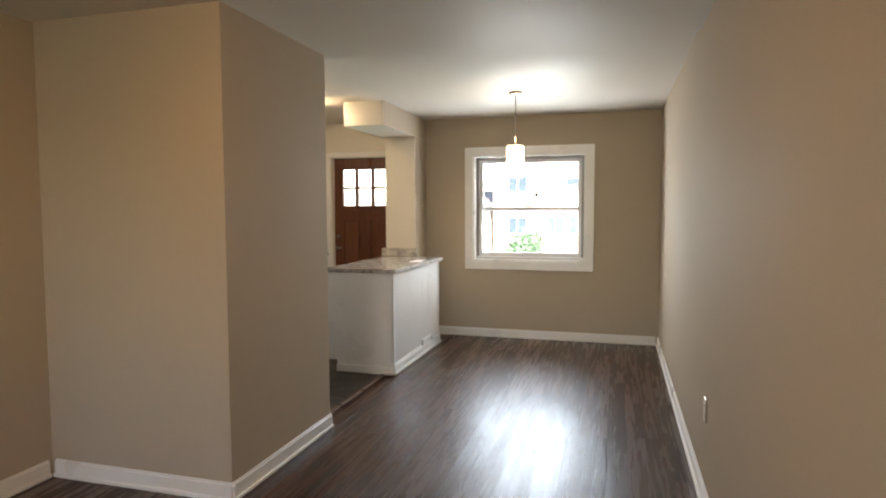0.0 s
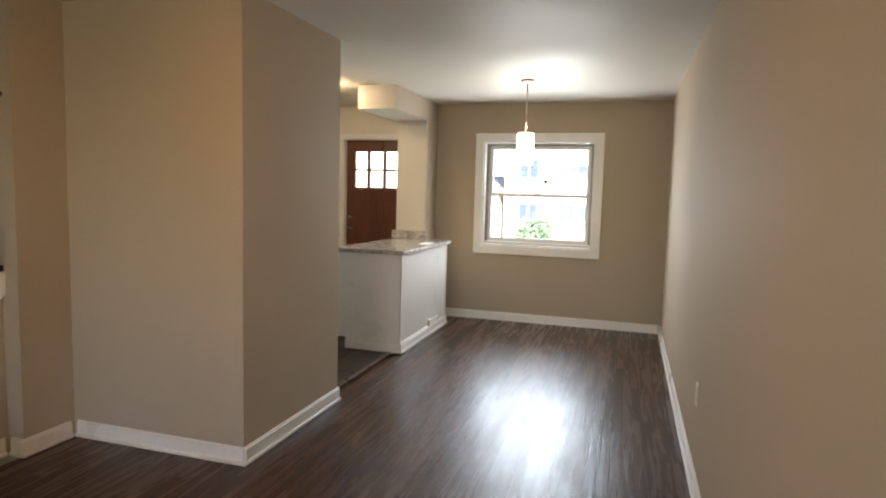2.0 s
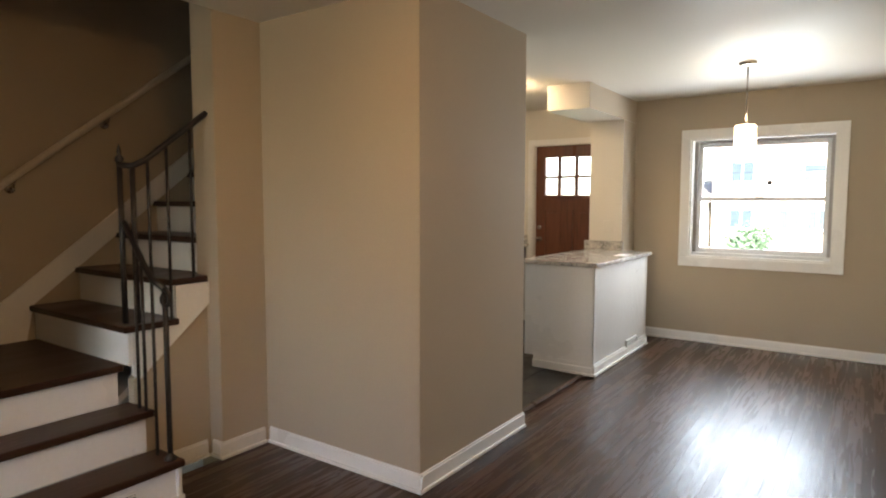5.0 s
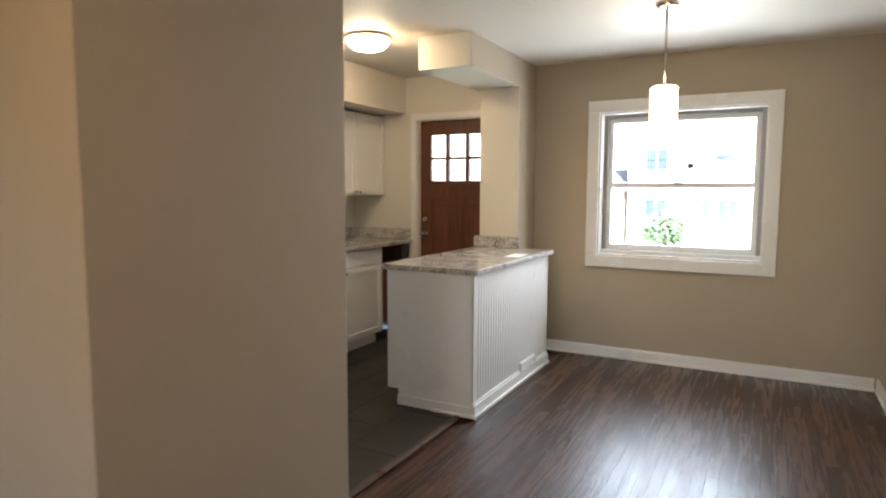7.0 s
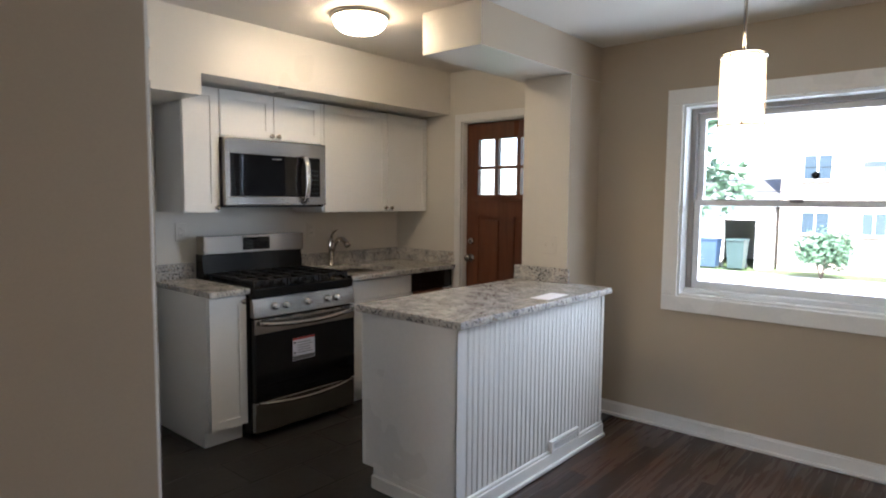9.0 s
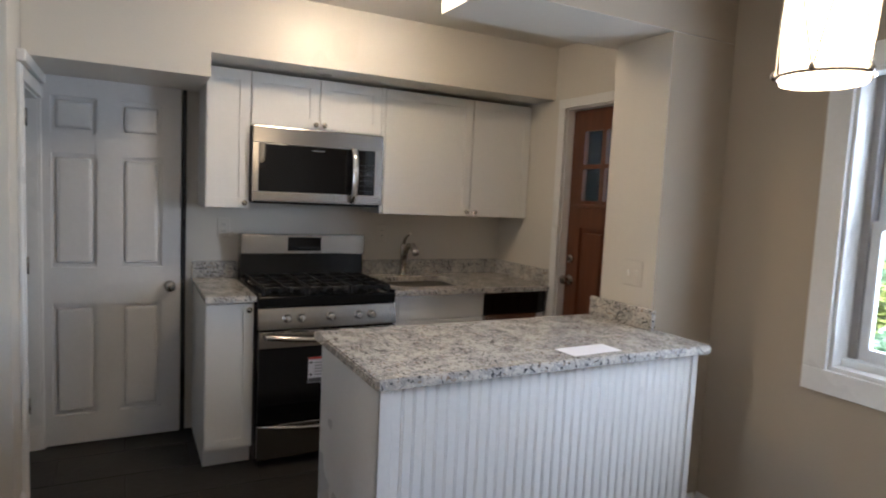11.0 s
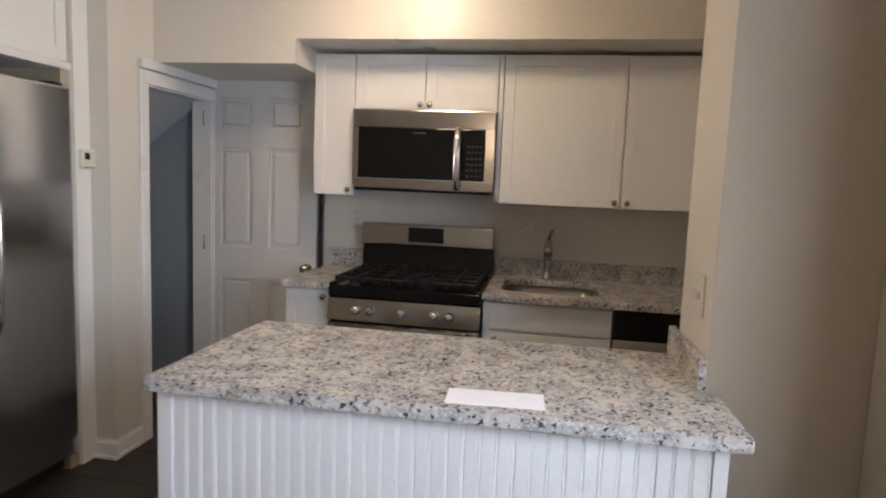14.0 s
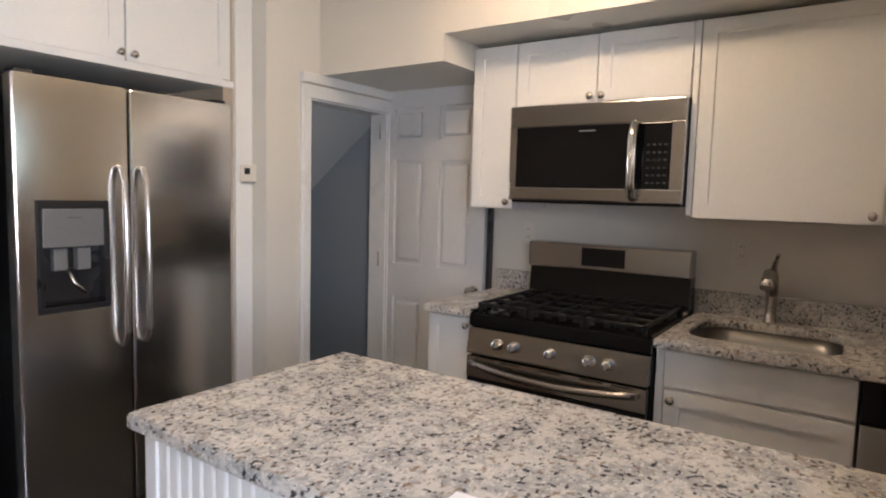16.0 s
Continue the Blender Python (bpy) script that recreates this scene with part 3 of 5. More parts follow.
# ---------------------------------------------------------------- stairs to the upper floor
R, GO, N0 = 0.20, 0.255, 1.68
st = thing("staircase", (-2.6, 1.25, 0.0), "wooden stairs with dark treads and white risers", "stairs")
def tread_bm(x0, x1, y0, y1, z):
    return box_bm(x0, x1, y0, y1, z - 0.034, z, 0.010, 2)
low_nose = [-2.565, -2.775, -2.965]
part("tread", tread_bm(-2.80, low_nose[0], 0.715, 1.775, R), TREAD, st)
part("tread", tread_bm(-3.0, low_nose[1], 0.842, 1.755, 2 * R), TREAD, st)
part("landing", box_bm(-3.949, low_nose[2], 0.842, 1.71, 3 * R - 0.034, 3 * R, 0.008), TREAD, st)
for k, x in enumerate(low_nose):
    y0, y1 = ((0.745, 1.745), (0.842, 1.715), (0.842, 1.69))[k]
    part("riser", box_bm(x - 0.05 if k else -2.829, x - 0.028, y0, y1, k * R + 0.001, (k + 1) * R - 0.034), WHITE, st)
part("base_block", box_bm(-2.829, -2.575, 1.742, 1.76, 0.001, 0.165, 0.004), WHITE, st)
for b in ((-2.593, -2.572, 0.735, 0.95), (-2.593, -2.572, 1.56, 1.772), (-2.80, -2.594, 1.76, 1.775)):
    part("base_moulding", box_bm(*b, 0.001, 0.03, 0.004), WHITE, st)
part("side_panel", box_bm(-3.0, -2.82, 1.70, 1.73, 0.02, 2 * R - 0.035), WHITE, st)
for k in range(7):
    z, y = (4 + k) * R, N0 + GO * k
    xr = (-2.885, -2.925)[k] if k < 2 else -3.022
    part("tread", tread_bm(-3.949, xr, y, y + GO + 0.03, z), TREAD, st)
    part("riser", box_bm(-3.949, xr - 0.03, y + 0.03, y + 0.048, z - R + 0.001, z - 0.034), WHITE, st)
part("stringer", prism_bm([(1.73, 0.55), (1.76, 0.52), (2.158, 0.85), (2.158, 0.965), (1.965, 0.965), (1.965, 0.765), (1.73, 0.765)], "x", -2.932, -2.914), WHITE, st, "white cut stringer")
part("skirt_board", prism_bm([(0.842, 0.602), (1.66, 0.602), (1.70, 0.80), (3.6, 2.29), (3.6, 2.43), (1.46, 0.77), (0.842, 0.72)], "x", -3.949, -3.933), WHITE, st, "white skirt board along the wall")
structure("wall_under_stairs", prism_bm([(1.74, 0.0), (2.158, 0.0), (2.158, 0.86), (1.74, 0.52)], "x", -2.99, -2.936), TAUPE, "taupe panel under the open stringer", "wall")
baseboard(-2.936, 1.78, -2.936, 2.134, (1, 0))
grille = thing("floor_register", (-2.592, 1.25, 0.03), "white slotted air register in the bottom riser", "register")
part("register_frame", join_bm(box_bm(-2.593, -2.585, 0.95, 1.56, 0.118, 0.130, 0.002), box_bm(-2.593, -2.585, 0.95, 1.56, 0.024, 0.034, 0.002), box_bm(-2.593, -2.585, 0.95, 0.964, 0.034, 0.118), box_bm(-2.593, -2.585, 1.546, 1.56, 0.034, 0.118)), WHITE, grille)
part("register_back", box_bm(-2.5926, -2.5916, 0.964, 1.546, 0.034, 0.118), BLACK, grille)
for k in range(5):
    part("slat", box_bm(-2.591, -2.586, 0.964, 1.546, 0.045 + 0.0155 * k, 0.051 + 0.0155 * k), WHITE, grille)
for k in range(28):
    part("fin", box_bm(-2.5912, -2.588, 0.982 + 0.0205 * k, 0.986 + 0.0205 * k, 0.034, 0.118), WHITE, grille)

rl = thing("iron_railing", (-2.66, 1.70, R), "black wrought-iron stair railing with a scrolled end", "railing")
NX, NY = -2.625, 1.735
part("newel", join_bm(tube_bm([(NX, NY, R), (NX, NY, 0.99)], 0.013, 10), lathe_bm([(0.03, 0), (0.03, 0.006), (0.016, 0.02), (0.013, 0.03)], (NX, NY, R), "z", 14)), IRON, rl)
PX, PY = -2.98, 1.735
part("post", join_bm(tube_bm([(PX, PY, 0.8), (PX, PY, 1.60)], 0.014, 10), lathe_bm([(0.012, 0), (0.02, 0.015), (0.02, 0.03), (0.008, 0.045), (0.012, 0.06), (0.0, 0.10)], (PX, PY, 1.58), "z", 12)), IRON, rl)
part("post", tube_bm([(-2.93, 1.77, 0.8), (-2.93, 1.77, 1.58)], 0.014, 10), IRON, rl)
low_rail = [(PX + 0.02, PY, 1.30), (-2.80, 1.735, 1.11), (-2.72, NY, 1.035), (NX, NY, 1.0)]
part("lower_rail", tube_bm(low_rail, 0.015, 10), IRON, rl)
scroll = [(NX + 0.045 * math.sin(a) * (1 - 0.10 * a), NY, 0.955 + 0.045 * math.cos(a) * (1 - 0.10 * a)) for a in [0.3 * k for k in range(19)]]
part("scroll", tube_bm(scroll, 0.011, 8), IRON, rl)
for x, zb, zt in ((-2.715, R, 1.03), (-2.80, 0.4, 1.11), (-2.86, 0.4, 1.17)):
    part("baluster", tube_bm([(x, 1.725, zb), (x, 1.725, zt)], 0.008, 8), IRON, rl)
up_rail = [(PX, PY, 1.575), (-2.93, 1.77, 1.57), (-2.90, 1.82, 1.60), (-2.90, 2.158, 1.865)]
part("upper_rail", tube_bm(up_rail, 0.016, 10), IRON, rl)
for y, zb in ((1.83, 0.8), (1.93, 0.8), (2.06, 1.0)):
    part("baluster", tube_bm([(-2.90, y, zb), (-2.90, y, 1.60 + (y - 1.82) * 0.784)], 0.008, 8), IRON, rl)
hr = thing("wall_handrail", (-3.90, 2.0, 1.4), "pale round wooden handrail on metal wall brackets", "handrail")
part("rail", tube_bm([(-3.875, 1.40, 1.37), (-3.875, 3.50, 2.98)], 0.021, 14), OAKRAIL, hr)
part("end_cap", lathe_bm([(0.0, 0), (0.024, 0), (0.024, 0.02), (0, 0.02)], (-3.875, 1.385, 1.36), "y", 14), TREAD, hr)
for y in (1.62, 2.15, 3.0):
    z = 1.37 + (y - 1.40) * 0.767
    part("bracket", join_bm(tube_bm([(-3.948, y, z - 0.07), (-3.90, y, z - 0.06), (-3.88, y, z - 0.02)], 0.007, 8), lathe_bm([(0, 0), (0.028, 0), (0.024, 0.008), (0, 0.008)], (-3.949, y, z - 0.07), "x", 14)), NICKEL, hr)


# ---------------------------------------------------------------- electrical plates
def plate(name, x, y, z, w, h, face, label, toggles=(), slots=()):
    """A wall plate; face is 'e' (looks east), 'w' (west) or 's' (south)."""
    def b(u0, u1, d0, d1, z0, z1, bev=0.0015):
        if face == "s":
            return box_bm(x + u0, x + u1, y - d1, y - d0, z + z0, z + z1, bev, 1)
        s = 1 if face == "e" else -1
        return box_bm(*sorted((x + s * d0, x + s * d1)), y + u0, y + u1, z + z0, z + z1, bev, 1)
    ob = thing(name, (x, y, z), label, "switch" if toggles else "outlet")
    part("plate", b(-w / 2, w / 2, 0.001, 0.007, -h / 2, h / 2, 0.003), WHITEPLASTIC, ob)
    for u in toggles:
        part("toggle", b(u - 0.005, u + 0.005, 0.006, 0.016, -0.012, 0.012), WHITEPLASTIC, ob)
    for dz in slots:
        part("socket", b(-0.017, 0.017, 0.006, 0.009, dz - 0.014, dz + 0.014, 0.002), WHITEPLASTIC, ob)
        for u in (-0.006, 0.006):
            part("slot", b(u - 0.0012, u + 0.0012, 0.0085, 0.0095, dz - 0.005, dz + 0.005, 0.0), DARKPLASTIC, ob)
    return ob


plate("light_switch", -2.83, 0.60, 1.25, 0.12, 0.118, "e", "white double light switch on the taupe wall", toggles=(-0.025, 0.025))
plate("light_switch", -2.15, 6.21, 1.15, 0.12, 0.118, "s", "cream double light switch on the pillar", toggles=(-0.025, 0.025))
plate("wall_outlet", 0.50, 3.09, 0.45, 0.072, 0.116, "w", "white outlet low on the taupe wall", slots=(-0.02, 0.02))
plate("wall_outlet", -3.92, 5.67, 1.19, 0.072, 0.116, "e", "white outlet on the wall above the sink", slots=(-0.02, 0.02))
plate("wall_outlet", -3.92, 4.66, 1.21, 0.072, 0.116, "e", "white outlet on the wall beside the range", slots=(-0.02, 0.02))
# added strip: its near-black colour stands in for the shaded gap beside the leaf
single("gap_shade_strip", box_bm(-3.919, -3.885, 4.428, 4.450, 0.002, 1.984, 0.002), DARKPLASTIC, "dark upright strip standing in for the shaded gap beside the open door", "trim")


# ---------------------------------------------------------------- cabinets
def mapped(front, axis):
    """Boxes given as (across, depth out of the front plane, height), for a front that looks east ('x') or north ('y')."""
    def b(u0, u1, d0, d1, z0, z1, bev=0.0):
        if axis == "x":
            return box_bm(*sorted((front + d0, front + d1)), u0, u1, z0, z1, bev, 2)
        return box_bm(u0, u1, *sorted((front + d0, front + d1)), z0, z1, bev, 2)
    return b


def shaker(parent, u0, u1, z0, z1, front, axis, rail=0.055, name="cabinet_door"):
    """A shaker front: stiles and rails round a sunk panel."""
    b = mapped(front, axis)
    g = 0.0028
    u0, u1, z0, z1 = u0 + g, u1 - g, z0 + g, z1 - g
    ob = part(name, ring_bm(front, axis, u0, u1, z0, z1, -0.019, 0, rail, rail, rail, rail), CABINET, parent)
    part("door_panel", b(u0 + rail - 0.004, u1 - rail + 0.004, -0.017, -0.009, z0 + rail - 0.004, z1 - rail + 0.004), CABINET, ob)
    return ob


def knob(parent, u, z, front, axis):
    prof = [(0.0, 0.0), (0.009, 0.0), (0.006, 0.006), (0.006, 0.014), (0.014, 0.018), (0.0155, 0.024), (0.011, 0.029), (0.0, 0.030)]
    at = (front, u, z) if axis == "x" else (u, front, z)
    part("knob", lathe_bm(prof, at, axis, 16), NICKEL, parent, "satin nickel knob")


UF, UB = -3.565, -3.918
def wall_cabinet(y0, y1, z0, z1, doors, knobs, label):
    ob = thing("wall_cabinet", (UB, (y0 + y1) / 2, z0), label, "cabinet", "kitchen wall cabinets")
    part("body", box_bm(UB, UF - 0.020, y0 + 0.001, y1 - 0.001, z0, z1, 0.001, 1), CABINET, ob)
    for a, c in doors:
        shaker(ob, a, c, z0, z1, UF, "x")
    for u, z in knobs:
        knob(ob, u, z, UF, "x")
    return ob


wall_cabinet(4.515, 4.745, 1.34, 2.085, [(4.515, 4.745)], [(4.715, 1.37)], "narrow white shaker wall cabinet with one knob")
wall_cabinet(4.746, 5.504, 1.80, 2.085, [(4.746, 5.125), (5.125, 5.504)], [(5.10, 1.825), (5.15, 1.825)], "low white shaker cabinet above the microwave")
single("cabinet_filler", box_bm(UB, UF - 0.004, 5.506, 5.528, 1.34, 2.085, 0.002), CABINET, "narrow white filler strip between cabinets", "filler")
wall_cabinet(5.53, 6.593, 1.33, 2.085, [(5.53, 6.14), (6.14, 6.593)], [(6.11, 1.36), (6.17, 1.36)], "wide white shaker wall cabinet with two doors")

BF, BB = -3.272, -3.915
def base_cabinet(y0, y1, label, top=0.874):
    ob = thing("base_cabinet", (BF, (y0 + y1) / 2, 0.0), label, "cabinet", "kitchen base cabinets")
    part("body", box_bm(BB, BF - 0.020, y0 + 0.001, y1 - 0.001, 0.10, top, 0.001, 1), CABINET, ob)
    part("toe_kick", box_bm(BB, BF - 0.075, y0 + 0.002, y1 - 0.002, 0.001, 0.10), CABINET, ob)
    return ob


c = base_cabinet(4.492, 4.732, "narrow white base cabinet with a shaker door")
shaker(c, 4.494, 4.730, 0.105, 0.868, BF, "x", 0.05)
knob(c, 4.70, 0.835, BF, "x")
c = base_cabinet(5.503, 6.112, "white sink base cabinet with false drawer and door", 0.69)
part("top_rail", box_bm(BF - 0.05, BF - 0.0205, 5.505, 6.11, 0.69, 0.874), CABINET, c)
part("drawer_front", box_bm(BF - 0.019, BF, 5.535, 6.108, 0.735, 0.866, 0.003), CABINET, c)
shaker(c, 5.535, 6.110, 0.105, 0.725, BF, "x")
part("filler", box_bm(BF - 0.019, BF - 0.003, 5.505, 5.533, 0.105, 0.868, 0.002), CABINET, c)
knob(c, 5.565, 0.69, BF, "x")

# dishwasher
dw = thing("dishwasher", (BF, 6.35, 0.0), "stainless dishwasher with black control fascia", "dishwasher")
part("body", box_bm(BB, BF - 0.03, 6.116, 6.58, 0.02, 0.87), DARKPLASTIC, dw)
part("control_fascia", box_bm(BF - 0.03, BF - 0.002, 6.118, 6.58, 0.735, 0.868, 0.006), BLACKGLASS, dw)
part("door", box_bm(BF - 0.03, BF - 0.004, 6.118, 6.58, 0.11, 0.73, 0.006), STEELV, dw)
part("toe_panel", box_bm(BF - 0.09, BF - 0.07, 6.118, 6.58, 0.004, 0.105), DARKPLASTIC, dw)


# ---------------------------------------------------------------- worktops
def slab_bm(outline, z0, z1, hole=None):
    """A slab with an eased edge; hole is an inner outline."""
    bm = bmesh.new()
    def loop(pts):
        vs = [bm.verts.new((x, y, z0)) for x, y in pts]
        return [bm.edges.new((vs[k], vs[(k + 1) % len(vs)])) for k in range(len(vs))]
    edges = loop(outline)
    if hole:
        edges += loop(hole)
    bmesh.ops.triangle_fill(bm, edges=edges, use_beauty=True, use_dissolve=False)
    r = bmesh.ops.extrude_face_region(bm, geom=bm.faces[:])
    bmesh.ops.translate(bm, verts=[v for v in r["geom"] if isinstance(v, bmesh.types.BMVert)], vec=(0, 0, z1 - z0))
    bmesh.ops.recalc_face_normals(bm, faces=bm.faces[:])
    sharp = [e for e in bm.edges if len(e.link_faces) == 2 and e.calc_face_angle(0) > 1.0]
    bmesh.ops.bevel(bm, geom=sharp, offset=0.005, segments=2, affect="EDGES")
    return bm


def round_rect(x0, x1, y0, y1, r, n=6):
    pts = []
    for cx, cy, a0 in ((x1 - r, y1 - r, 0), (x0 + r, y1 - r, 90), (x0 + r, y0 + r, 180), (x1 - r, y0 + r, 270)):
        for k in range(n + 1):
            a = radians(a0 + 90 * k / n)
            pts.append((cx + r * math.cos(a), cy + r * math.sin(a)))
    return pts


CF = -3.238
single("worktop", slab_bm([(-3.918, 4.488), (CF, 4.488), (CF, 4.735), (-3.918, 4.735)], 0.876, 0.91), GRANITE, "short speckled granite worktop beside the range", "worktop")
wt = thing("worktop", (-3.58, 6.05, 0.876), "speckled grey-white granite worktop with sink cut-out", "worktop")
SX0, SX1, SY0, SY1 = -3.785, -3.365, 5.575, 6.06
part("slab", slab_bm([(-3.918, 5.500), (CF, 5.500), (CF, 6.594), (-3.918, 6.594)], 0.876, 0.91, round_rect(SX0, SX1, SY0, SY1, 0.09)), GRANITE, wt)
part("backsplash", box_bm(-3.918, -3.898, 5.500, 6.594, 0.9105, 1.01, 0.003), GRANITE, wt)
part("side_splash", box_bm(-3.897, -3.25, 6.574, 6.594, 0.9105, 1.01, 0.003), GRANITE, wt)
single("backsplash", box_bm(-3.918, -3.898, 4.488, 4.735, 0.9105, 1.01, 0.003), GRANITE, "short granite upstand beside the range", "backsplash")

# sink bowl under the slab, with drain
sk = thing("sink", (-3.575, 5.82, 0.70), "undermount stainless steel single-bowl sink", "sink")
bm = bmesh.new()
rings = []
for inset, z in ((-0.012, 0.8755), (0.0, 0.8755), (0.004, 0.80), (0.012, 0.735), (0.05, 0.712), (0.16, 0.705)):
    rings.append([bm.verts.new((x, y, z)) for x, y in round_rect(SX0 + inset, SX1 - inset, SY0 + inset, SY1 - inset, max(0.09 - inset * 0.3, 0.03))])
for a, b_ in zip(rings, rings[1:]):
    for k in range(len(a)):
        bm.faces.new((a[k], a[(k + 1) % len(a)], b_[(k + 1) % len(a)], b_[k])).smooth = True
bm.faces.new(rings[-1])
bmesh.ops.recalc_face_normals(bm, faces=bm.faces[:])
part("bowl", bm, SHADEDSINKSTEEL, sk)
part("drain", lathe_bm([(0.0, 0), (0.045, 0), (0.045, 0.004), (0.03, 0.004), (0.028, 0.001), (0, 0.001)], (-3.575, 5.82, 0.7055), "z", 20), CHROME, sk)

fc = thing("kitchen_faucet", (-3.835, 5.80, 0.91), "satin nickel single-lever kitchen faucet", "faucet")
FX, FY = -3.835, 5.80
part("base", lathe_bm([(0.0, 0), (0.028, 0), (0.027, 0.008), (0.021, 0.014), (0.020, 0.05), (0.022, 0.11), (0.023, 0.17), (0.020, 0.2), (0.012, 0.215), (0, 0.218)], (FX, FY, 0.9105), "z", 20), NICKEL, fc)
part("spout", tube_bm([(FX + 0.01, FY, 1.03), (FX + 0.045, FY, 1.085), (FX + 0.09, FY, 1.12), (FX + 0.14, FY, 1.125), (FX + 0.18, FY, 1.10), (FX + 0.20, FY, 1.075)], [0.020, 0.019, 0.018, 0.020, 0.023, 0.023], 12), NICKEL, fc)
part("lever", tube_bm([(FX, FY, 1.115), (FX + 0.004, FY + 0.004, 1.15), (FX + 0.022, FY + 0.012, 1.175), (FX + 0.055, FY + 0.02, 1.195)], [0.014, 0.010, 0.008, 0.007], 10), NICKEL, fc)


# ---------------------------------------------------------------- gas range
RY0, RY1 = 4.738, 5.497
rg = thing("gas_range", (-3.55, 5.117, 0.0), "stainless gas range with black oven glass and grates", "stove")
RX = -3.215
part("body", box_bm(-3.885, RX - 0.04, RY0, RY1, 0.03, 0.895, 0.004), BLACK, rg)
for y in (RY0 + 0.05, RY1 - 0.05):
    for x in (-3.84, -3.32):
        part("foot", lathe_bm([(0, 0), (0.018, 0), (0.018, 0.03), (0, 0.03)], (x, y, 0.0), "z", 12), BLACK, rg)
dr = part("storage_drawer", box_bm(RX - 0.04, RX, RY0 + 0.004, RY1 - 0.004, 0.045, 0.228, 0.006), STEEL, rg)
def bowed_bar(y0, y1, z, x, bow, r):
    n = 14
    return tube_bm([(x + bow * (1 - (2 * k / n - 1) ** 2), y0 + (y1 - y0) * k / n, z - 0.02 * (1 - (2 * k / n - 1) ** 2)) for k in range(n + 1)], r, 10)
part("drawer_handle", bowed_bar(RY0 + 0.03, RY1 - 0.03, 0.222, RX + 0.002, 0.03, 0.013), STEEL, rg)
od = part("oven_door", box_bm(RX - 0.04, RX, RY0 + 0.004, RY1 - 0.004, 0.235, 0.725, 0.006), BLACK, rg)
part("oven_glass", box_bm(RX - 0.002, RX + 0.004, RY0 + 0.006, RY1 - 0.006, 0.238, 0.632, 0.002), BLACKGLASS, od)
part("door_rail", box_bm(RX - 0.002, RX + 0.006, RY0 + 0.004, RY1 - 0.004, 0.634, 0.724, 0.004), STEEL, od)
part("oven_handle", bowed_bar(RY0 + 0.035, RY1 - 0.035, 0.700, RX + 0.022, 0.032, 0.015), STEEL, rg)
for y in (RY0 + 0.04, RY1 - 0.04):
    part("handle_mount", box_bm(RX + 0.004, RX + 0.032, y - 0.012, y + 0.012, 0.688, 0.712, 0.004), STEEL, rg)
for y in (4.83, 4.95, 5.12, 5.29, 5.41):
    part("vent_slot", box_bm(RX + 0.0055, RX + 0.0068, y - 0.045, y + 0.045, 0.716, 0.721), BLACK, rg)
part("control_panel", prism_bm([(RX - 0.045, 0.735), (RX + 0.004, 0.735), (RX + 0.004, 0.742), (RX - 0.014, 0.842), (RX - 0.045, 0.842)], "y", RY0 + 0.002, RY1 - 0.002), STEEL, rg)
for y in (4.885, 4.96, 5.118, 5.275, 5.35):
    prof = [(0.0, 0.0), (0.024, 0.0), (0.024, 0.006), (0.020, 0.01), (0.018, 0.03), (0.015, 0.034), (0, 0.034)]
    k_ob = part("control_knob", lathe_bm(prof, (RX - 0.006, y, 0.79), "x", 20), CHROME, rg, "round chrome knob")
    part("knob_grip", box_bm(RX + 0.024, RX + 0.034, y - 0.004, y + 0.004, 0.775, 0.805, 0.002), CHROME, k_ob)
part("cooktop", box_bm(-3.80, RX - 0.012, RY0, RY1, 0.846, 0.905, 0.008), BLACK, rg)
for y in (RY0, RY1 - 0.02):
    part("cooktop_rim", box_bm(-3.79, RX - 0.02, y, y + 0.02, 0.9055, 0.918, 0.004), BLACK, rg)
for gy0, gy1 in ((4.762, 4.998), (5.0, 5.235), (5.237, 5.473)):
    bars = []
    for y in (gy0 + 0.008, (gy0 + gy1) / 2, gy1 - 0.008):
        bars.append(box_bm(-3.77, -3.255, y - 0.006, y + 0.006, 0.932, 0.948, 0.003, 1))
    for x in (-3.765, -3.64, -3.51, -3.385, -3.262):
        bars.append(box_bm(x - 0.006, x + 0.006, gy0, gy1, 0.930, 0.946, 0.003, 1))
    for x in (-3.765, -3.262):
        for y in (gy0 + 0.01, gy1 - 0.01):
            bars.append(box_bm(x - 0.007, x + 0.007, y - 0.007, y + 0.007, 0.905, 0.935))
    for k in range(4):
        y = gy0 + 0.03 + k * (gy1 - gy0 - 0.06) / 3
        bars.append(box_bm(-3.262, -3.248, y - 0.012, y + 0.012, 0.918, 0.944, 0.003, 1))
    part("grate", join_bm(*bars), CASTIRON, rg, "cast-iron pan grate")
for x, y, r in ((-3.39, 4.88, 0.045), (-3.64, 4.88, 0.035), (-3.51, 5.118, 0.05), (-3.39, 5.355, 0.045), (-3.64, 5.355, 0.038)):
    part("burner", lathe_bm([(0, 0), (r, 0), (r, 0.01), (r * 0.8, 0.012), (r * 0.75, 0.02), (0, 0.022)], (x, y, 0.905), "z", 20), CASTIRON, rg)
part("backguard_base", prism_bm([(-3.885, 0.90), (-3.775, 0.90), (-3.785, 0.925), (-3.80, 1.065), (-3.885, 1.065)], "y", RY0 + 0.002, RY1 - 0.002), BLACK, rg)
part("backguard", box_bm(-3.875, -3.772, RY0, RY1, 1.062, 1.183, 0.008, 3), STEEL, rg)
part("display", box_bm(-3.774, -3.7695, 5.01, 5.215, 1.083, 1.168, 0.002), BLACKGLASS, rg)
lb = thing("oven_label", (RX + 0.005, 5.08, 0.51), "white printed sticker on the oven glass", "label")
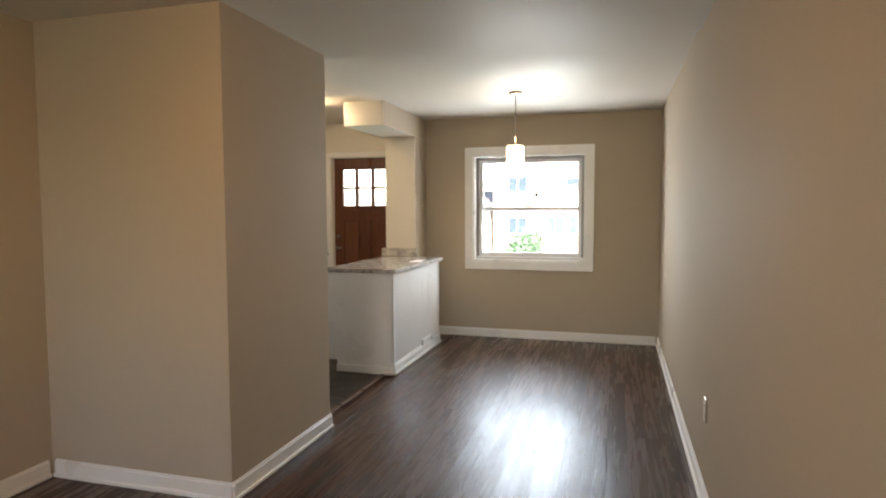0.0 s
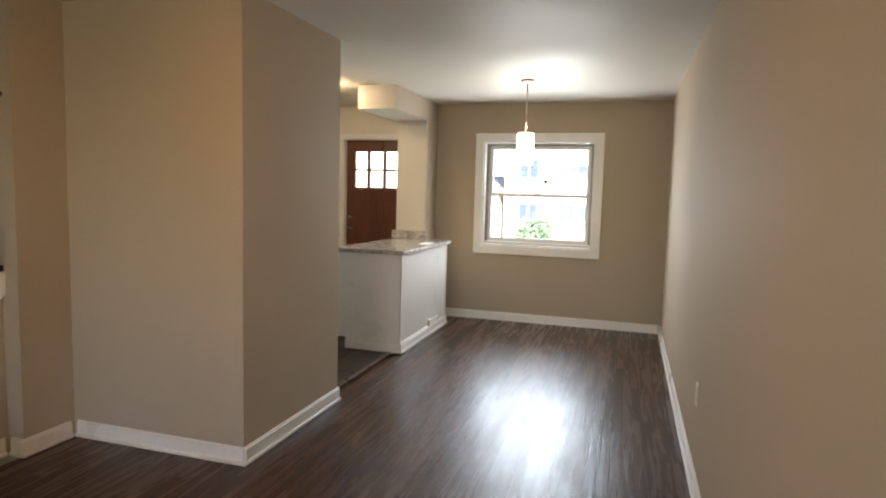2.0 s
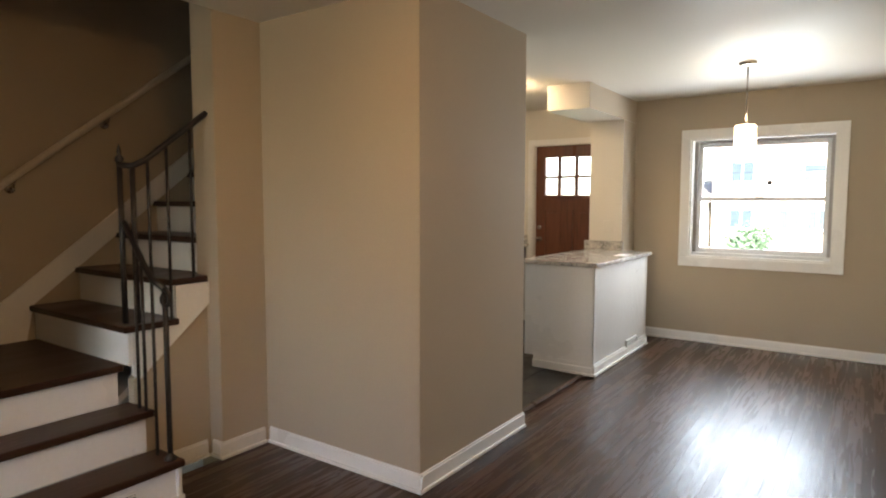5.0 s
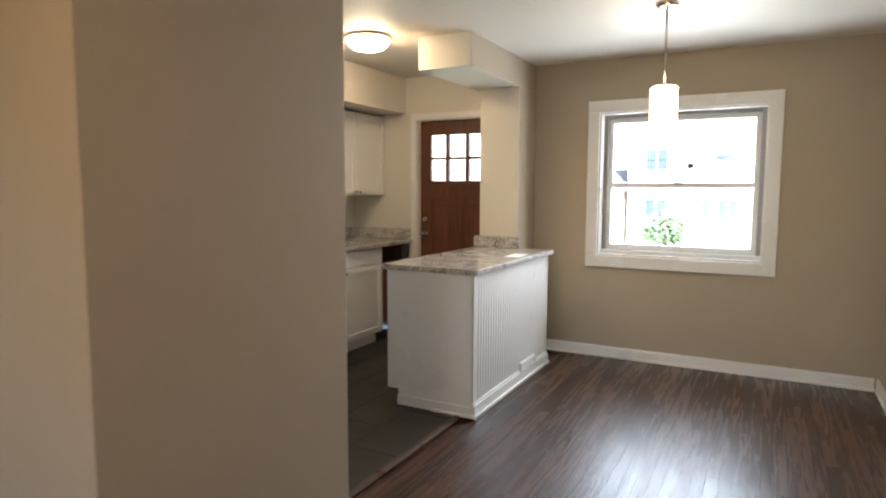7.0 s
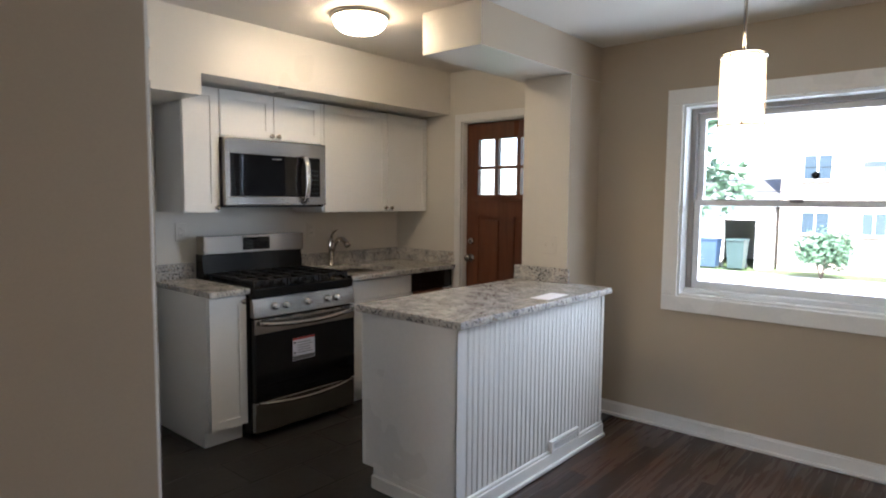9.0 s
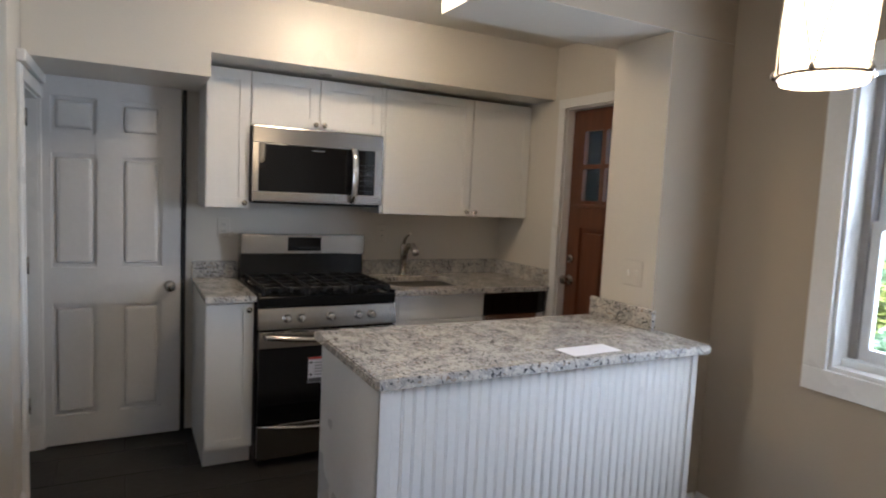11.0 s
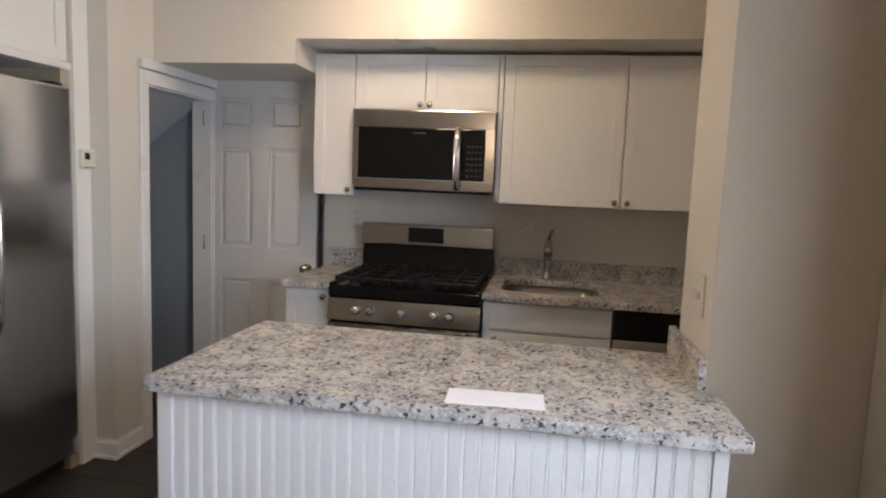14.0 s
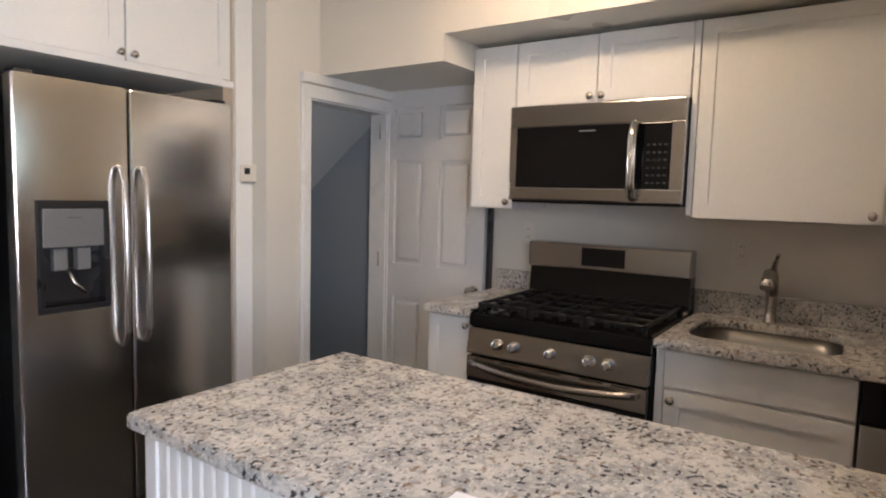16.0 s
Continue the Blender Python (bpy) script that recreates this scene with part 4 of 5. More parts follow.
part("sheet", box_bm(RX + 0.0045, RX + 0.0055, 5.0, 5.165, 0.435, 0.575), PAPER, lb)
part("print_bar", box_bm(RX + 0.0055, RX + 0.006, 5.0, 5.165, 0.563, 0.575), REDINK, lb)
part("print_bar", box_bm(RX + 0.0055, RX + 0.006, 5.002, 5.163, 0.437, 0.462), GREYPLASTIC, lb)
for z in (0.475, 0.54):
    part("print_dot", box_bm(RX + 0.0055, RX + 0.006, 5.008, 5.022, z, z + 0.012), INK, lb)
for k in range(5):
    part("print_line", box_bm(RX + 0.0055, RX + 0.006, 5.035, 5.15 - 0.012 * (k % 3), 0.478 + 0.016 * k, 0.482 + 0.016 * k), GREYPLASTIC, lb)


# ---------------------------------------------------------------- microwave
mw = thing("microwave", (-3.70, 5.125, 1.375), "stainless over-the-range microwave with black glass door", "microwave")
MX, MY0, MY1, MZ0, MZ1 = -3.515, 4.748, 5.502, 1.375, 1.794
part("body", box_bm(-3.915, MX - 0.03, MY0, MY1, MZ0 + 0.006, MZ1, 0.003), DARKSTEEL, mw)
part("front_top", box_bm(MX - 0.032, MX, MY0, MY1, MZ1 - 0.095, MZ1, 0.006), STEEL, mw)
part("front_bottom", box_bm(MX - 0.032, MX, MY0, MY1, MZ0 + 0.008, MZ0 + 0.065, 0.006), STEEL, mw)
part("front_side", box_bm(MX - 0.032, MX - 0.001, MY0, MY0 + 0.034, MZ0 + 0.06, MZ1 - 0.09, 0.003), STEEL, mw)
part("front_side", box_bm(MX - 0.032, MX - 0.001, MY1 - 0.05, MY1, MZ0 + 0.06, MZ1 - 0.09, 0.003), STEEL, mw)
part("door_glass", box_bm(MX - 0.03, MX - 0.001, MY0 + 0.033, 5.342, MZ0 + 0.064, MZ1 - 0.094, 0.003), BLACKGLASS, mw)
part("door_screen", box_bm(MX - 0.0012, MX - 0.0004, MY0 + 0.075, 5.262, MZ0 + 0.09, MZ1 - 0.145), BLACKGLASS, mw)
part("control_panel", box_bm(MX - 0.03, MX - 0.001, 5.344, MY1 - 0.049, MZ0 + 0.064, MZ1 - 0.094, 0.003), BLACKGLASS, mw)
part("maker_mark", box_bm(MX - 0.0012, MX + 0.0002, 5.075, 5.145, MZ1 - 0.119, MZ1 - 0.114), GREYPLASTIC, mw, "small pale maker's mark")
for i in range(4):
    for j in range(6):
        part("key_mark", box_bm(MX - 0.0012, MX - 0.0002, 5.360 + 0.022 * i, 5.372 + 0.022 * i, 1.46 + 0.03 * j, 1.467 + 0.03 * j), KEYMARK, mw)
part("handle", tube_bm([(MX + 0.002, 5.315, 1.695), (MX + 0.03, 5.315, 1.69), (MX + 0.047, 5.315, 1.64), (MX + 0.052, 5.315, 1.56), (MX + 0.047, 5.315, 1.47), (MX + 0.03, 5.315, 1.415), (MX + 0.002, 5.315, 1.405)], 0.019, 12), CHROME, mw, "bowed polished handle")
part("vent_grille", box_bm(-3.90, MX - 0.02, MY0 + 0.01, MY1 - 0.01, MZ0 - 0.004, MZ0 + 0.007), BLACK, mw)


# ---------------------------------------------------------------- refrigerator and its enclosure
fr = thing("refrigerator", (-2.41, 3.3, 0.0), "side-by-side stainless refrigerator with ice and water dispenser", "refrigerator")
FXL, FXR, FM, FYF = -1.967, -2.858, -2.375, 3.645
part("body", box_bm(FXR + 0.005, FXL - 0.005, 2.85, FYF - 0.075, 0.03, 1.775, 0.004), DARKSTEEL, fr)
part("grille", box_bm(FXR + 0.01, FXL - 0.01, FYF - 0.09, FYF - 0.06, 0.01, 0.075, 0.003), DARKPLASTIC, fr)
DZ0, DZ1 = 0.082, 1.783
# freezer door is built in bands round the dispenser's recess
ax0, ax1, az0, az1 = -2.285, -2.035, 0.925, 1.335
fd = part("freezer_door", ring_bm(FYF, "y", FM + 0.004, FXL, DZ0, DZ1, -0.07, 0.0, ax0 - FM - 0.004, FXL - ax1, az0 - DZ0, DZ1 - az1, 0.007), STEELV, fr)
part("fridge_door", box_bm(FXR, FM - 0.004, FYF - 0.07, FYF, DZ0, DZ1, 0.010, 3), STEELV, fr)
dp = part("dispenser", ring_bm(FYF, "y", ax0 - 0.004, ax1 + 0.004, az0 - 0.004, az1 + 0.004, -0.05, 0.006, 0.02, 0.02, 0.024, 0.029, 0.004), DARKPLASTIC, fr)
part("recess_back", box_bm(ax0, ax1, FYF - 0.058, FYF - 0.050, az0, az1), DARKPLASTIC, dp)
part("dispenser_panel", box_bm(ax0 + 0.017, ax1 - 0.017, FYF - 0.03, FYF + 0.004, 1.165, 1.308, 0.004), GREYPLASTIC, dp)
part("panel_mark", box_bm(-2.185, -2.135, FYF + 0.0035, FYF + 0.0045, 1.272, 1.278), INK, dp)
part("ice_chute", box_bm(-2.225, -2.175, FYF - 0.05, FYF - 0.012, 1.075, 1.16, 0.006), GREYPLASTIC, dp)
part("water_lever", box_bm(-2.145, -2.095, FYF - 0.05, FYF - 0.018, 1.075, 1.16, 0.006), GREYPLASTIC, dp)
part("drip_tray", box_bm(ax0 + 0.017, ax1 - 0.017, FYF - 0.05, FYF + 0.002, 0.946, 0.958, 0.003), BLACK, dp)
part("paddle", tube_bm([(-2.15, FYF - 0.03, 1.075), (-2.16, FYF - 0.012, 1.03), (-2.20, FYF - 0.004, 0.985)], 0.007, 8), CHROME, dp)
for x in (FM + 0.045, FM - 0.045):
    part("door_handle", tube_bm([(x, FYF + 0.002, 1.47), (x, FYF + 0.030, 1.462), (x, FYF + 0.048, 1.41), (x, FYF + 0.056, 1.12), (x, FYF + 0.048, 0.82), (x, FYF + 0.030, 0.768), (x, FYF + 0.002, 0.76)], 0.0115, 12), STEELV, fr, "long bowed handle")
for x in (FXL - 0.05, FXR + 0.05):
    part("top_hinge", box_bm(x - 0.03, x + 0.03, FYF - 0.10, FYF - 0.02, 1.776, 1.80, 0.005), DARKPLASTIC, fr)

en = thing("refrigerator_surround", (-2.41, 3.2, 0.0), "white painted tall panels framing the refrigerator", "panel")
part("side_panel", box_bm(-1.908, -1.834, 2.81, 3.519, 0.001, 2.388, 0.002), CABINET, en)
part("face_board", box_bm(-1.910, -1.728, 3.521, 3.535, 0.002, 2.388, 0.003), CABINET, en)
part("side_panel", box_bm(-2.978, -2.884, 2.81, 3.640, 0.001, 2.425, 0.002), CABINET, en)
part("base_board", box_bm(-1.912, -1.732, 3.536, 3.548, 0.002, 0.09, 0.003), WHITE, en)
oc = thing("wall_cabinet", (-2.41, 3.2, 1.86), "white two-door cabinet above the refrigerator", "cabinet", "kitchen wall cabinets")
part("body", box_bm(-2.882, -1.936, 2.82, 3.600, 1.862, 2.42, 0.002), CABINET, oc)
part("bottom_rail", box_bm(-2.882, -1.936, 3.60, 3.632, 1.862, 1.892, 0.002), CABINET, oc)
shaker(oc, -2.382, -1.945, 1.892, 2.40, 3.622, "y", 0.06)
shaker(oc, -2.872, -2.382, 1.892, 2.40, 3.622, "y", 0.06)
knob(oc, -2.355, 1.922, 3.622, "y")
knob(oc, -2.409, 1.922, 3.622, "y")
th = thing("thermostat", (-2.945, 3.64, 1.47), "small white wall thermostat with dark display", "thermostat")
part("case", box_bm(-2.988, -2.902, 3.6405, 3.662, 1.425, 1.515, 0.006), WHITEPLASTIC, th)
part("display", box_bm(-2.947, -2.915, 3.6615, 3.6635, 1.468, 1.498, 0.001), DARKPLASTIC, th)
part("lower_lip", box_bm(-2.982, -2.908, 3.661, 3.664, 1.429, 1.434), GREYPLASTIC, th)


# ---------------------------------------------------------------- peninsula
pn = thing("kitchen_peninsula", (-2.06, 5.5, 0.0), "white kitchen peninsula with beadboard front and baseboard", "kitchen island")
PX0, PX1, PY0, PY1 = -2.372, -1.772, 4.835, 6.205
part("body", box_bm(PX0, PX1, PY0, PY1, 0.10, 0.874, 0.001, 1), CABINET, pn)
part("toe_kick", box_bm(PX0 + 0.08, PX1 - 0.002, PY0 + 0.002, PY1, 0.001, 0.10), CABINET, pn)
part("end_panel", box_bm(PX0 - 0.002, PX1 + 0.012, PY0 - 0.012, PY0 - 0.001, 0.10, 0.873, 0.002), WHITE, pn)
part("end_panel_foot", box_bm(PX0 + 0.08, PX1 + 0.012, PY0 - 0.012, PY0 - 0.001, 0.001, 0.10), WHITE, pn)
part("corner_post", box_bm(PX1, PX1 + 0.014, PY0 - 0.012, PY0 + 0.03, 0.001, 0.873, 0.003), WHITE, pn)
part("corner_post", box_bm(PX1, PX1 + 0.014, PY1 - 0.03, PY1 + 0.002, 0.001, 0.873, 0.003), WHITE, pn)
n_bead = 33
pitch = (PY1 - PY0 - 0.062) / n_bead
slat_bm = join_bm(box_bm(0.0, 0.0085, 0.0008, pitch - 0.0078, 0.09, 0.872, 0.0018, 1), tube_bm([(0.0055, pitch - 0.0036, 0.09), (0.0055, pitch - 0.0036, 0.872)], 0.0036, 8))
slat_mesh = bpy.data.meshes.new("bead_board")
slat_bm.to_mesh(slat_mesh)
slat_bm.free()
slat_mesh.materials.append(WHITE)
for k in range(n_bead):
    ob = new("bead_board", slat_mesh)
    ob.parent = pn
    ob.location = Vector((PX1, PY0 + 0.031 + pitch * k, 0)) - Vector(pn.location)
part("baseboard_front", join_bm(box_bm(PX1 + 0.002, PX1 + 0.030, PY0 - 0.028, PY1 + 0.004, 0.001, 0.078, 0.004), box_bm(PX1 + 0.002, PX1 + 0.044, PY0 - 0.042, PY1 + 0.004, 0.001, 0.022, 0.006), box_bm(PX1 + 0.002, PX1 + 0.022, PY0 - 0.022, PY1 + 0.004, 0.077, 0.092, 0.005)), WHITE, pn)
part("baseboard_end", join_bm(box_bm(PX0 + 0.08, PX1 + 0.002, PY0 - 0.028, PY0 - 0.012, 0.001, 0.066, 0.004), box_bm(PX0 + 0.34, PX1 + 0.002, PY0 - 0.042, PY0 - 0.027, 0.001, 0.020, 0.005)), WHITE, pn)
vt = thing("air_register", (PX1 + 0.02, 5.75, 0.09), "small white slotted register in the peninsula front", "register")
part("register_frame", join_bm(box_bm(PX1 + 0.012, PX1 + 0.034, 5.60, 5.90, 0.132, 0.145, 0.003), box_bm(PX1 + 0.012, PX1 + 0.034, 5.60, 5.90, 0.080, 0.092, 0.003), box_bm(PX1 + 0.012, PX1 + 0.034, 5.60, 5.614, 0.09, 0.134), box_bm(PX1 + 0.012, PX1 + 0.034, 5.886, 5.90, 0.09, 0.134)), WHITE, vt)
part("register_back", box_bm(PX1 + 0.0105, PX1 + 0.016, 5.612, 5.888, 0.09, 0.134), INK, vt)
for k in range(4):
    part("slat", box_bm(PX1 + 0.017, PX1 + 0.030, 5.612, 5.888, 0.0955 + 0.0095 * k, 0.0985 + 0.0095 * k), WHITE, vt)
pt = thing("peninsula_worktop", (-2.06, 5.5, 0.876), "polished speckled white granite peninsula worktop", "worktop")
part("slab", slab_bm([(-2.402, 4.798), (-1.738, 4.798), (-1.728, 4.808), (-1.724, 6.236), (-1.734, 6.246), (-2.014, 6.246), (-2.014, 6.206), (-2.402, 6.206)], 0.876, 0.911), GRANITE, pt)
part("upstand", box_bm(-2.402, -1.996, 6.186, 6.2065, 0.9115, 1.003, 0.004), GRANITE, pt)
ev = thing("envelope", (-1.82, 5.68, 0.911), "white paper envelope lying on the granite", "envelope")
bm = join_bm(box_bm(-0.052, 0.052, -0.118, 0.118, 0.0006, 0.0026, 0.0006, 1), prism_bm([(-0.05, -0.116), (0.012, 0.0), (-0.05, 0.116)], "z", 0.0026, 0.0034))
bmesh.ops.rotate(bm, verts=bm.verts[:], matrix=Matrix.Rotation(radians(3), 3, "Z"))
bmesh.ops.translate(bm, verts=bm.verts[:], vec=(-1.822, 5.683, 0.911))
part("paper", bm, PAPER, ev)


# ---------------------------------------------------------------- lamps
LX, LY = -0.785, 5.27
pd = thing("pendant_lamp", (LX, LY, CH), "lit drum pendant lamp with wire-crossed linen shade", "lamp")
part("canopy", lathe_bm([(0, 0), (0.062, 0), (0.060, -0.012), (0.045, -0.022), (0.012, -0.026), (0, -0.026)], (LX, LY, CH), "z", 28), NICKEL, pd)
part("rod", tube_bm([(LX, LY, 2.405), (LX, LY, 1.975)], 0.0065, 10), NICKEL, pd)
part("socket", lathe_bm([(0, 0), (0.018, 0), (0.020, -0.05), (0, -0.05)], (LX, LY, 1.985), "z", 14), NICKEL, pd)
bm = bmesh.new()
rs = [(0.071, 1.70), (0.0735, 1.78), (0.0745, 1.84), (0.0735, 1.90), (0.071, 1.97)]
rings = [[bm.verts.new((LX + r * math.cos(2 * math.pi * k / 40), LY + r * math.sin(2 * math.pi * k / 40), z)) for k in range(40)] for r, z in rs]
for a, b_ in zip(rings, rings[1:]):
    for k in range(40):
        bm.faces.new((a[k], a[(k + 1) % 40], b_[(k + 1) % 40], b_[k])).smooth = True
shade = part("shade", bm, SHADE, pd, "glowing cream shade")
mod = shade.modifiers.new("thick", "SOLIDIFY")
mod.thickness = 0.002
part("diffuser", lathe_bm([(0, 0), (0.0695, 0), (0.0695, 0.003), (0, 0.003)], (LX, LY, 1.703), "z", 32), SHADE, pd)
for z in (1.712, 1.962):
    ring = [(LX + 0.078 * math.cos(a), LY + 0.078 * math.sin(a), z) for a in [2 * math.pi * k / 36 for k in range(37)]]
    part("ring", tube_bm(ring, 0.0035, 6, False), NICKEL, pd)
for k in range(5):
    a0 = 2 * math.pi * k / 5
    for s in (-1, 1):
        pts = [(LX + 0.0785 * math.cos(a0 + s * 0.63 * f), LY + 0.0785 * math.sin(a0 + s * 0.63 * f), 1.714 + 0.248 * f) for f in [i / 8 for i in range(9)]]
        part("wire", tube_bm(pts, 0.0016, 6), NICKEL, pd)
    part("finial", lathe_bm([(0, 0), (0.005, 0.004), (0.006, 0.010), (0.003, 0.016), (0, 0.018)], (LX + 0.081 * math.cos(a0), LY + 0.081 * math.sin(a0), 1.708), "z", 8), NICKEL, pd)


def dome_lamp(x, y, z, label, opal):
    ob = thing("ceiling_lamp", (x, y, z), label, "lamp", "round ceiling lamps")
    part("pan", lathe_bm([(0, 0), (0.165, 0), (0.165, -0.012), (0.150, -0.022), (0, -0.022)], (x, y, z), "z", 36), NICKEL, ob)
    part("bowl", lathe_bm([(0.145, -0.020), (0.147, -0.030), (0.135, -0.060), (0.105, -0.084), (0.06, -0.097), (0.0, -0.101)], (x, y, z), "z", 36), opal, ob, "glowing opal glass bowl")
    part("finial", lathe_bm([(0, 0), (0.010, -0.002), (0.010, -0.008), (0, -0.014)], (x, y, z - 0.100), "z", 12), NICKEL, ob)
    return ob


dome_lamp(-2.71, 5.11, CH, "lit round ceiling lamp with opal glass bowl", DOME)
dome_lamp(-1.2, 1.36, LH, "lit round ceiling lamp with warm opal glass bowl", DOMEWARM)


# ---------------------------------------------------------------- outside, behind the house
GRASS = material("lawn_grass", (0.075, 0.11, 0.035), 0.9, vary=0.4, grain=8, stain=0.4, bump=0.3)
CONCRETE = material("pale_concrete", (0.42, 0.40, 0.37), 0.85, vary=0.12, grain=6, stain=0.3, bump=0.1)
BRICK = material("pale_red_brick", (0.46, 0.36, 0.30), 0.85, vary=0.15, grain=12, stain=0.7, bump=0.1)
PALEWALL = material("pale_siding", (0.62, 0.60, 0.56), 0.7, vary=0.06, grain=10, stain=0.5, bump=0.05)
ROOFING = material("grey_shingle", (0.12, 0.11, 0.11), 0.85, vary=0.2, grain=9, stain=0.6, bump=0.2)
HOUSEGLASS = material("dark_house_glass", (0.05, 0.07, 0.09), 0.08, vary=0.1, bump=0.0)
LEAF = material("green_leaves", (0.13, 0.21, 0.125), 0.6, vary=0.45, grain=5, stain=1.2, bump=0.0)
LEAFLIGHT = material("yellow_green_leaves", (0.16, 0.19, 0.045), 0.6, vary=0.4, grain=5, stain=1.5, bump=0.0)
BARK = material("grey_brown_bark", (0.09, 0.07, 0.055), 0.9, vary=0.3, grain=20, stain=3, bump=0.4)
BINBLUE = material("blue_bin_plastic", (0.045, 0.075, 0.13), 0.45, vary=0.1, bump=0.02)
BINGREEN = material("dark_green_bin_plastic", (0.04, 0.065, 0.06), 0.45, vary=0.1, bump=0.02)
GZ = -1.0
tagged(part("ground", box_bm(-400, 400, 6.9, 900, GZ - 0.3, GZ), GRASS), "wide lawn and ground behind the house", "ground", kind="structure")
tagged(part("ground", box_bm(-400, 400, -600, -2.8, GZ - 0.3, GZ), GRASS), "ground in front of the house", "ground", kind="structure")
tagged(part("pavement", box_bm(-30, 30, 18.5, 25.2, GZ - 0.1, GZ + 0.02, 0.01), CONCRETE), "pale concrete alley and parking area", "pavement", kind="structure")
tagged(part("pavement", box_bm(-3.6, -2.2, 7.5, 18.45, GZ - 0.1, GZ + 0.015, 0.01), CONCRETE), "narrow concrete garden path", "pavement", kind="structure")
tagged(part("step_block", join_bm(box_bm(-3.5, -2.1, 6.83, 7.6, GZ, -0.12, 0.01), box_bm(-3.5, -2.1, 7.6, 7.95, GZ, -0.42, 0.01), box_bm(-3.5, -2.1, 7.95, 8.3, GZ, -0.71, 0.01)), CONCRETE), "concrete back steps", "steps", kind="structure")


def house(x0, x1, y0, y1, h, wall_mat, label, windows, roof_h):
    ob = thing("house", ((x0 + x1) / 2, (y0 + y1) / 2, GZ), label, "house", "houses across the alley")
    part("wall", box_bm(x0, x1, y0, y1, GZ, GZ + h), wall_mat, ob)
    part("roof", prism_bm([(y0 - 0.4, GZ + h), (y1 + 0.4, GZ + h), ((y0 + y1) / 2, GZ + h + roof_h)], "x", x0 - 0.3, x1 + 0.3), ROOFING, ob)
    for wx0, wx1, z0, z1 in windows:
        w = part("window", join_bm(box_bm(wx0 - 0.07, wx1 + 0.07, y0 - 0.05, y0 - 0.002, z1, z1 + 0.08), box_bm(wx0 - 0.07, wx1 + 0.07, y0 - 0.08, y0 - 0.002, z0 - 0.08, z0),
                                   box_bm(wx0 - 0.07, wx0, y0 - 0.05, y0 - 0.002, z0, z1), box_bm(wx1, wx1 + 0.07, y0 - 0.05, y0 - 0.002, z0, z1), box_bm((wx0 + wx1) / 2 - 0.03, (wx0 + wx1) / 2 + 0.03, y0 - 0.045, y0 - 0.002, z0, z1)), PALEWALL, ob)
        part("pane", box_bm(wx0, wx1, y0 - 0.03, y0 - 0.004, z0, z1), HOUSEGLASS, w)
    return ob


house(-5.3, 9.5, 27.0, 35.0, 6.4, BRICK, "pale brick house with two rows of windows", [(-2.85, -2.2, 0.35, 1.05), (-1.9, -1.25, 0.35, 1.05), (-2.9, -1.3, 2.2, 2.75), (0.4, 1.5, 0.3, 1.1), (0.4, 1.5, 2.2, 3.1), (3.4, 4.6, 0.3, 1.1), (3.4, 4.6, 2.2, 3.1), (-4.6, -3.8, 2.2, 3.0), (-4.6, -3.8, 0.35, 1.05)], 2.0)
ga = thing("garage", (-7.4, 28.5, GZ), "pale garage with an open dark doorway", "garage")
part("wall", join_bm(box_bm(-9.4, -7.05, 26.6, 26.8, GZ, 1.35), box_bm(-5.95, -5.45, 26.6, 26.8, GZ, 1.35), box_bm(-7.05, -5.95, 26.6, 26.8, 0.75, 1.35), box_bm(-9.4, -9.2, 26.8, 31, GZ, 1.35), box_bm(-5.65, -5.45, 26.8, 31, GZ, 1.35), box_bm(-9.2, -5.65, 30.8, 31, GZ, 1.35)), PALEWALL, ga)
part("roof", prism_bm([(26.2, 1.35), (31.4, 1.35), (28.8, 2.3)], "x", -9.6, -5.3), ROOFING, ga)


def bin_at(x, y, mat, label):
    ob = thing("wheelie_bin", (x, y, GZ + 0.02), label, "bin", "bins by the garage")
    body = bmesh.new()
    bmesh.ops.create_cone(body, cap_ends=True, segments=4, radius1=0.34, radius2=0.42, depth=0.95, matrix=Matrix.Translation((x, y, GZ + 0.55)) @ Matrix.Rotation(radians(45), 4, "Z"))
    part("body", body, mat, ob)
    part("lid", box_bm(x - 0.33, x + 0.33, y - 0.34, y + 0.34, GZ + 1.03, GZ + 1.10, 0.025), mat, ob)
    for s in (-1, 1):
        part("wheel", lathe_bm([(0, -0.03), (0.1, -0.03), (0.1, 0.03), (0, 0.03)], (x + 0.25 * s, y + 0.27, GZ + 0.12), "x", 16), DARKPLASTIC, ob)


bin_at(-7.25, 25.9, BINBLUE, "blue plastic wheelie bin on the concrete")
bin_at(-6.35, 25.9, BINGREEN, "dark green plastic wheelie bin on the concrete")


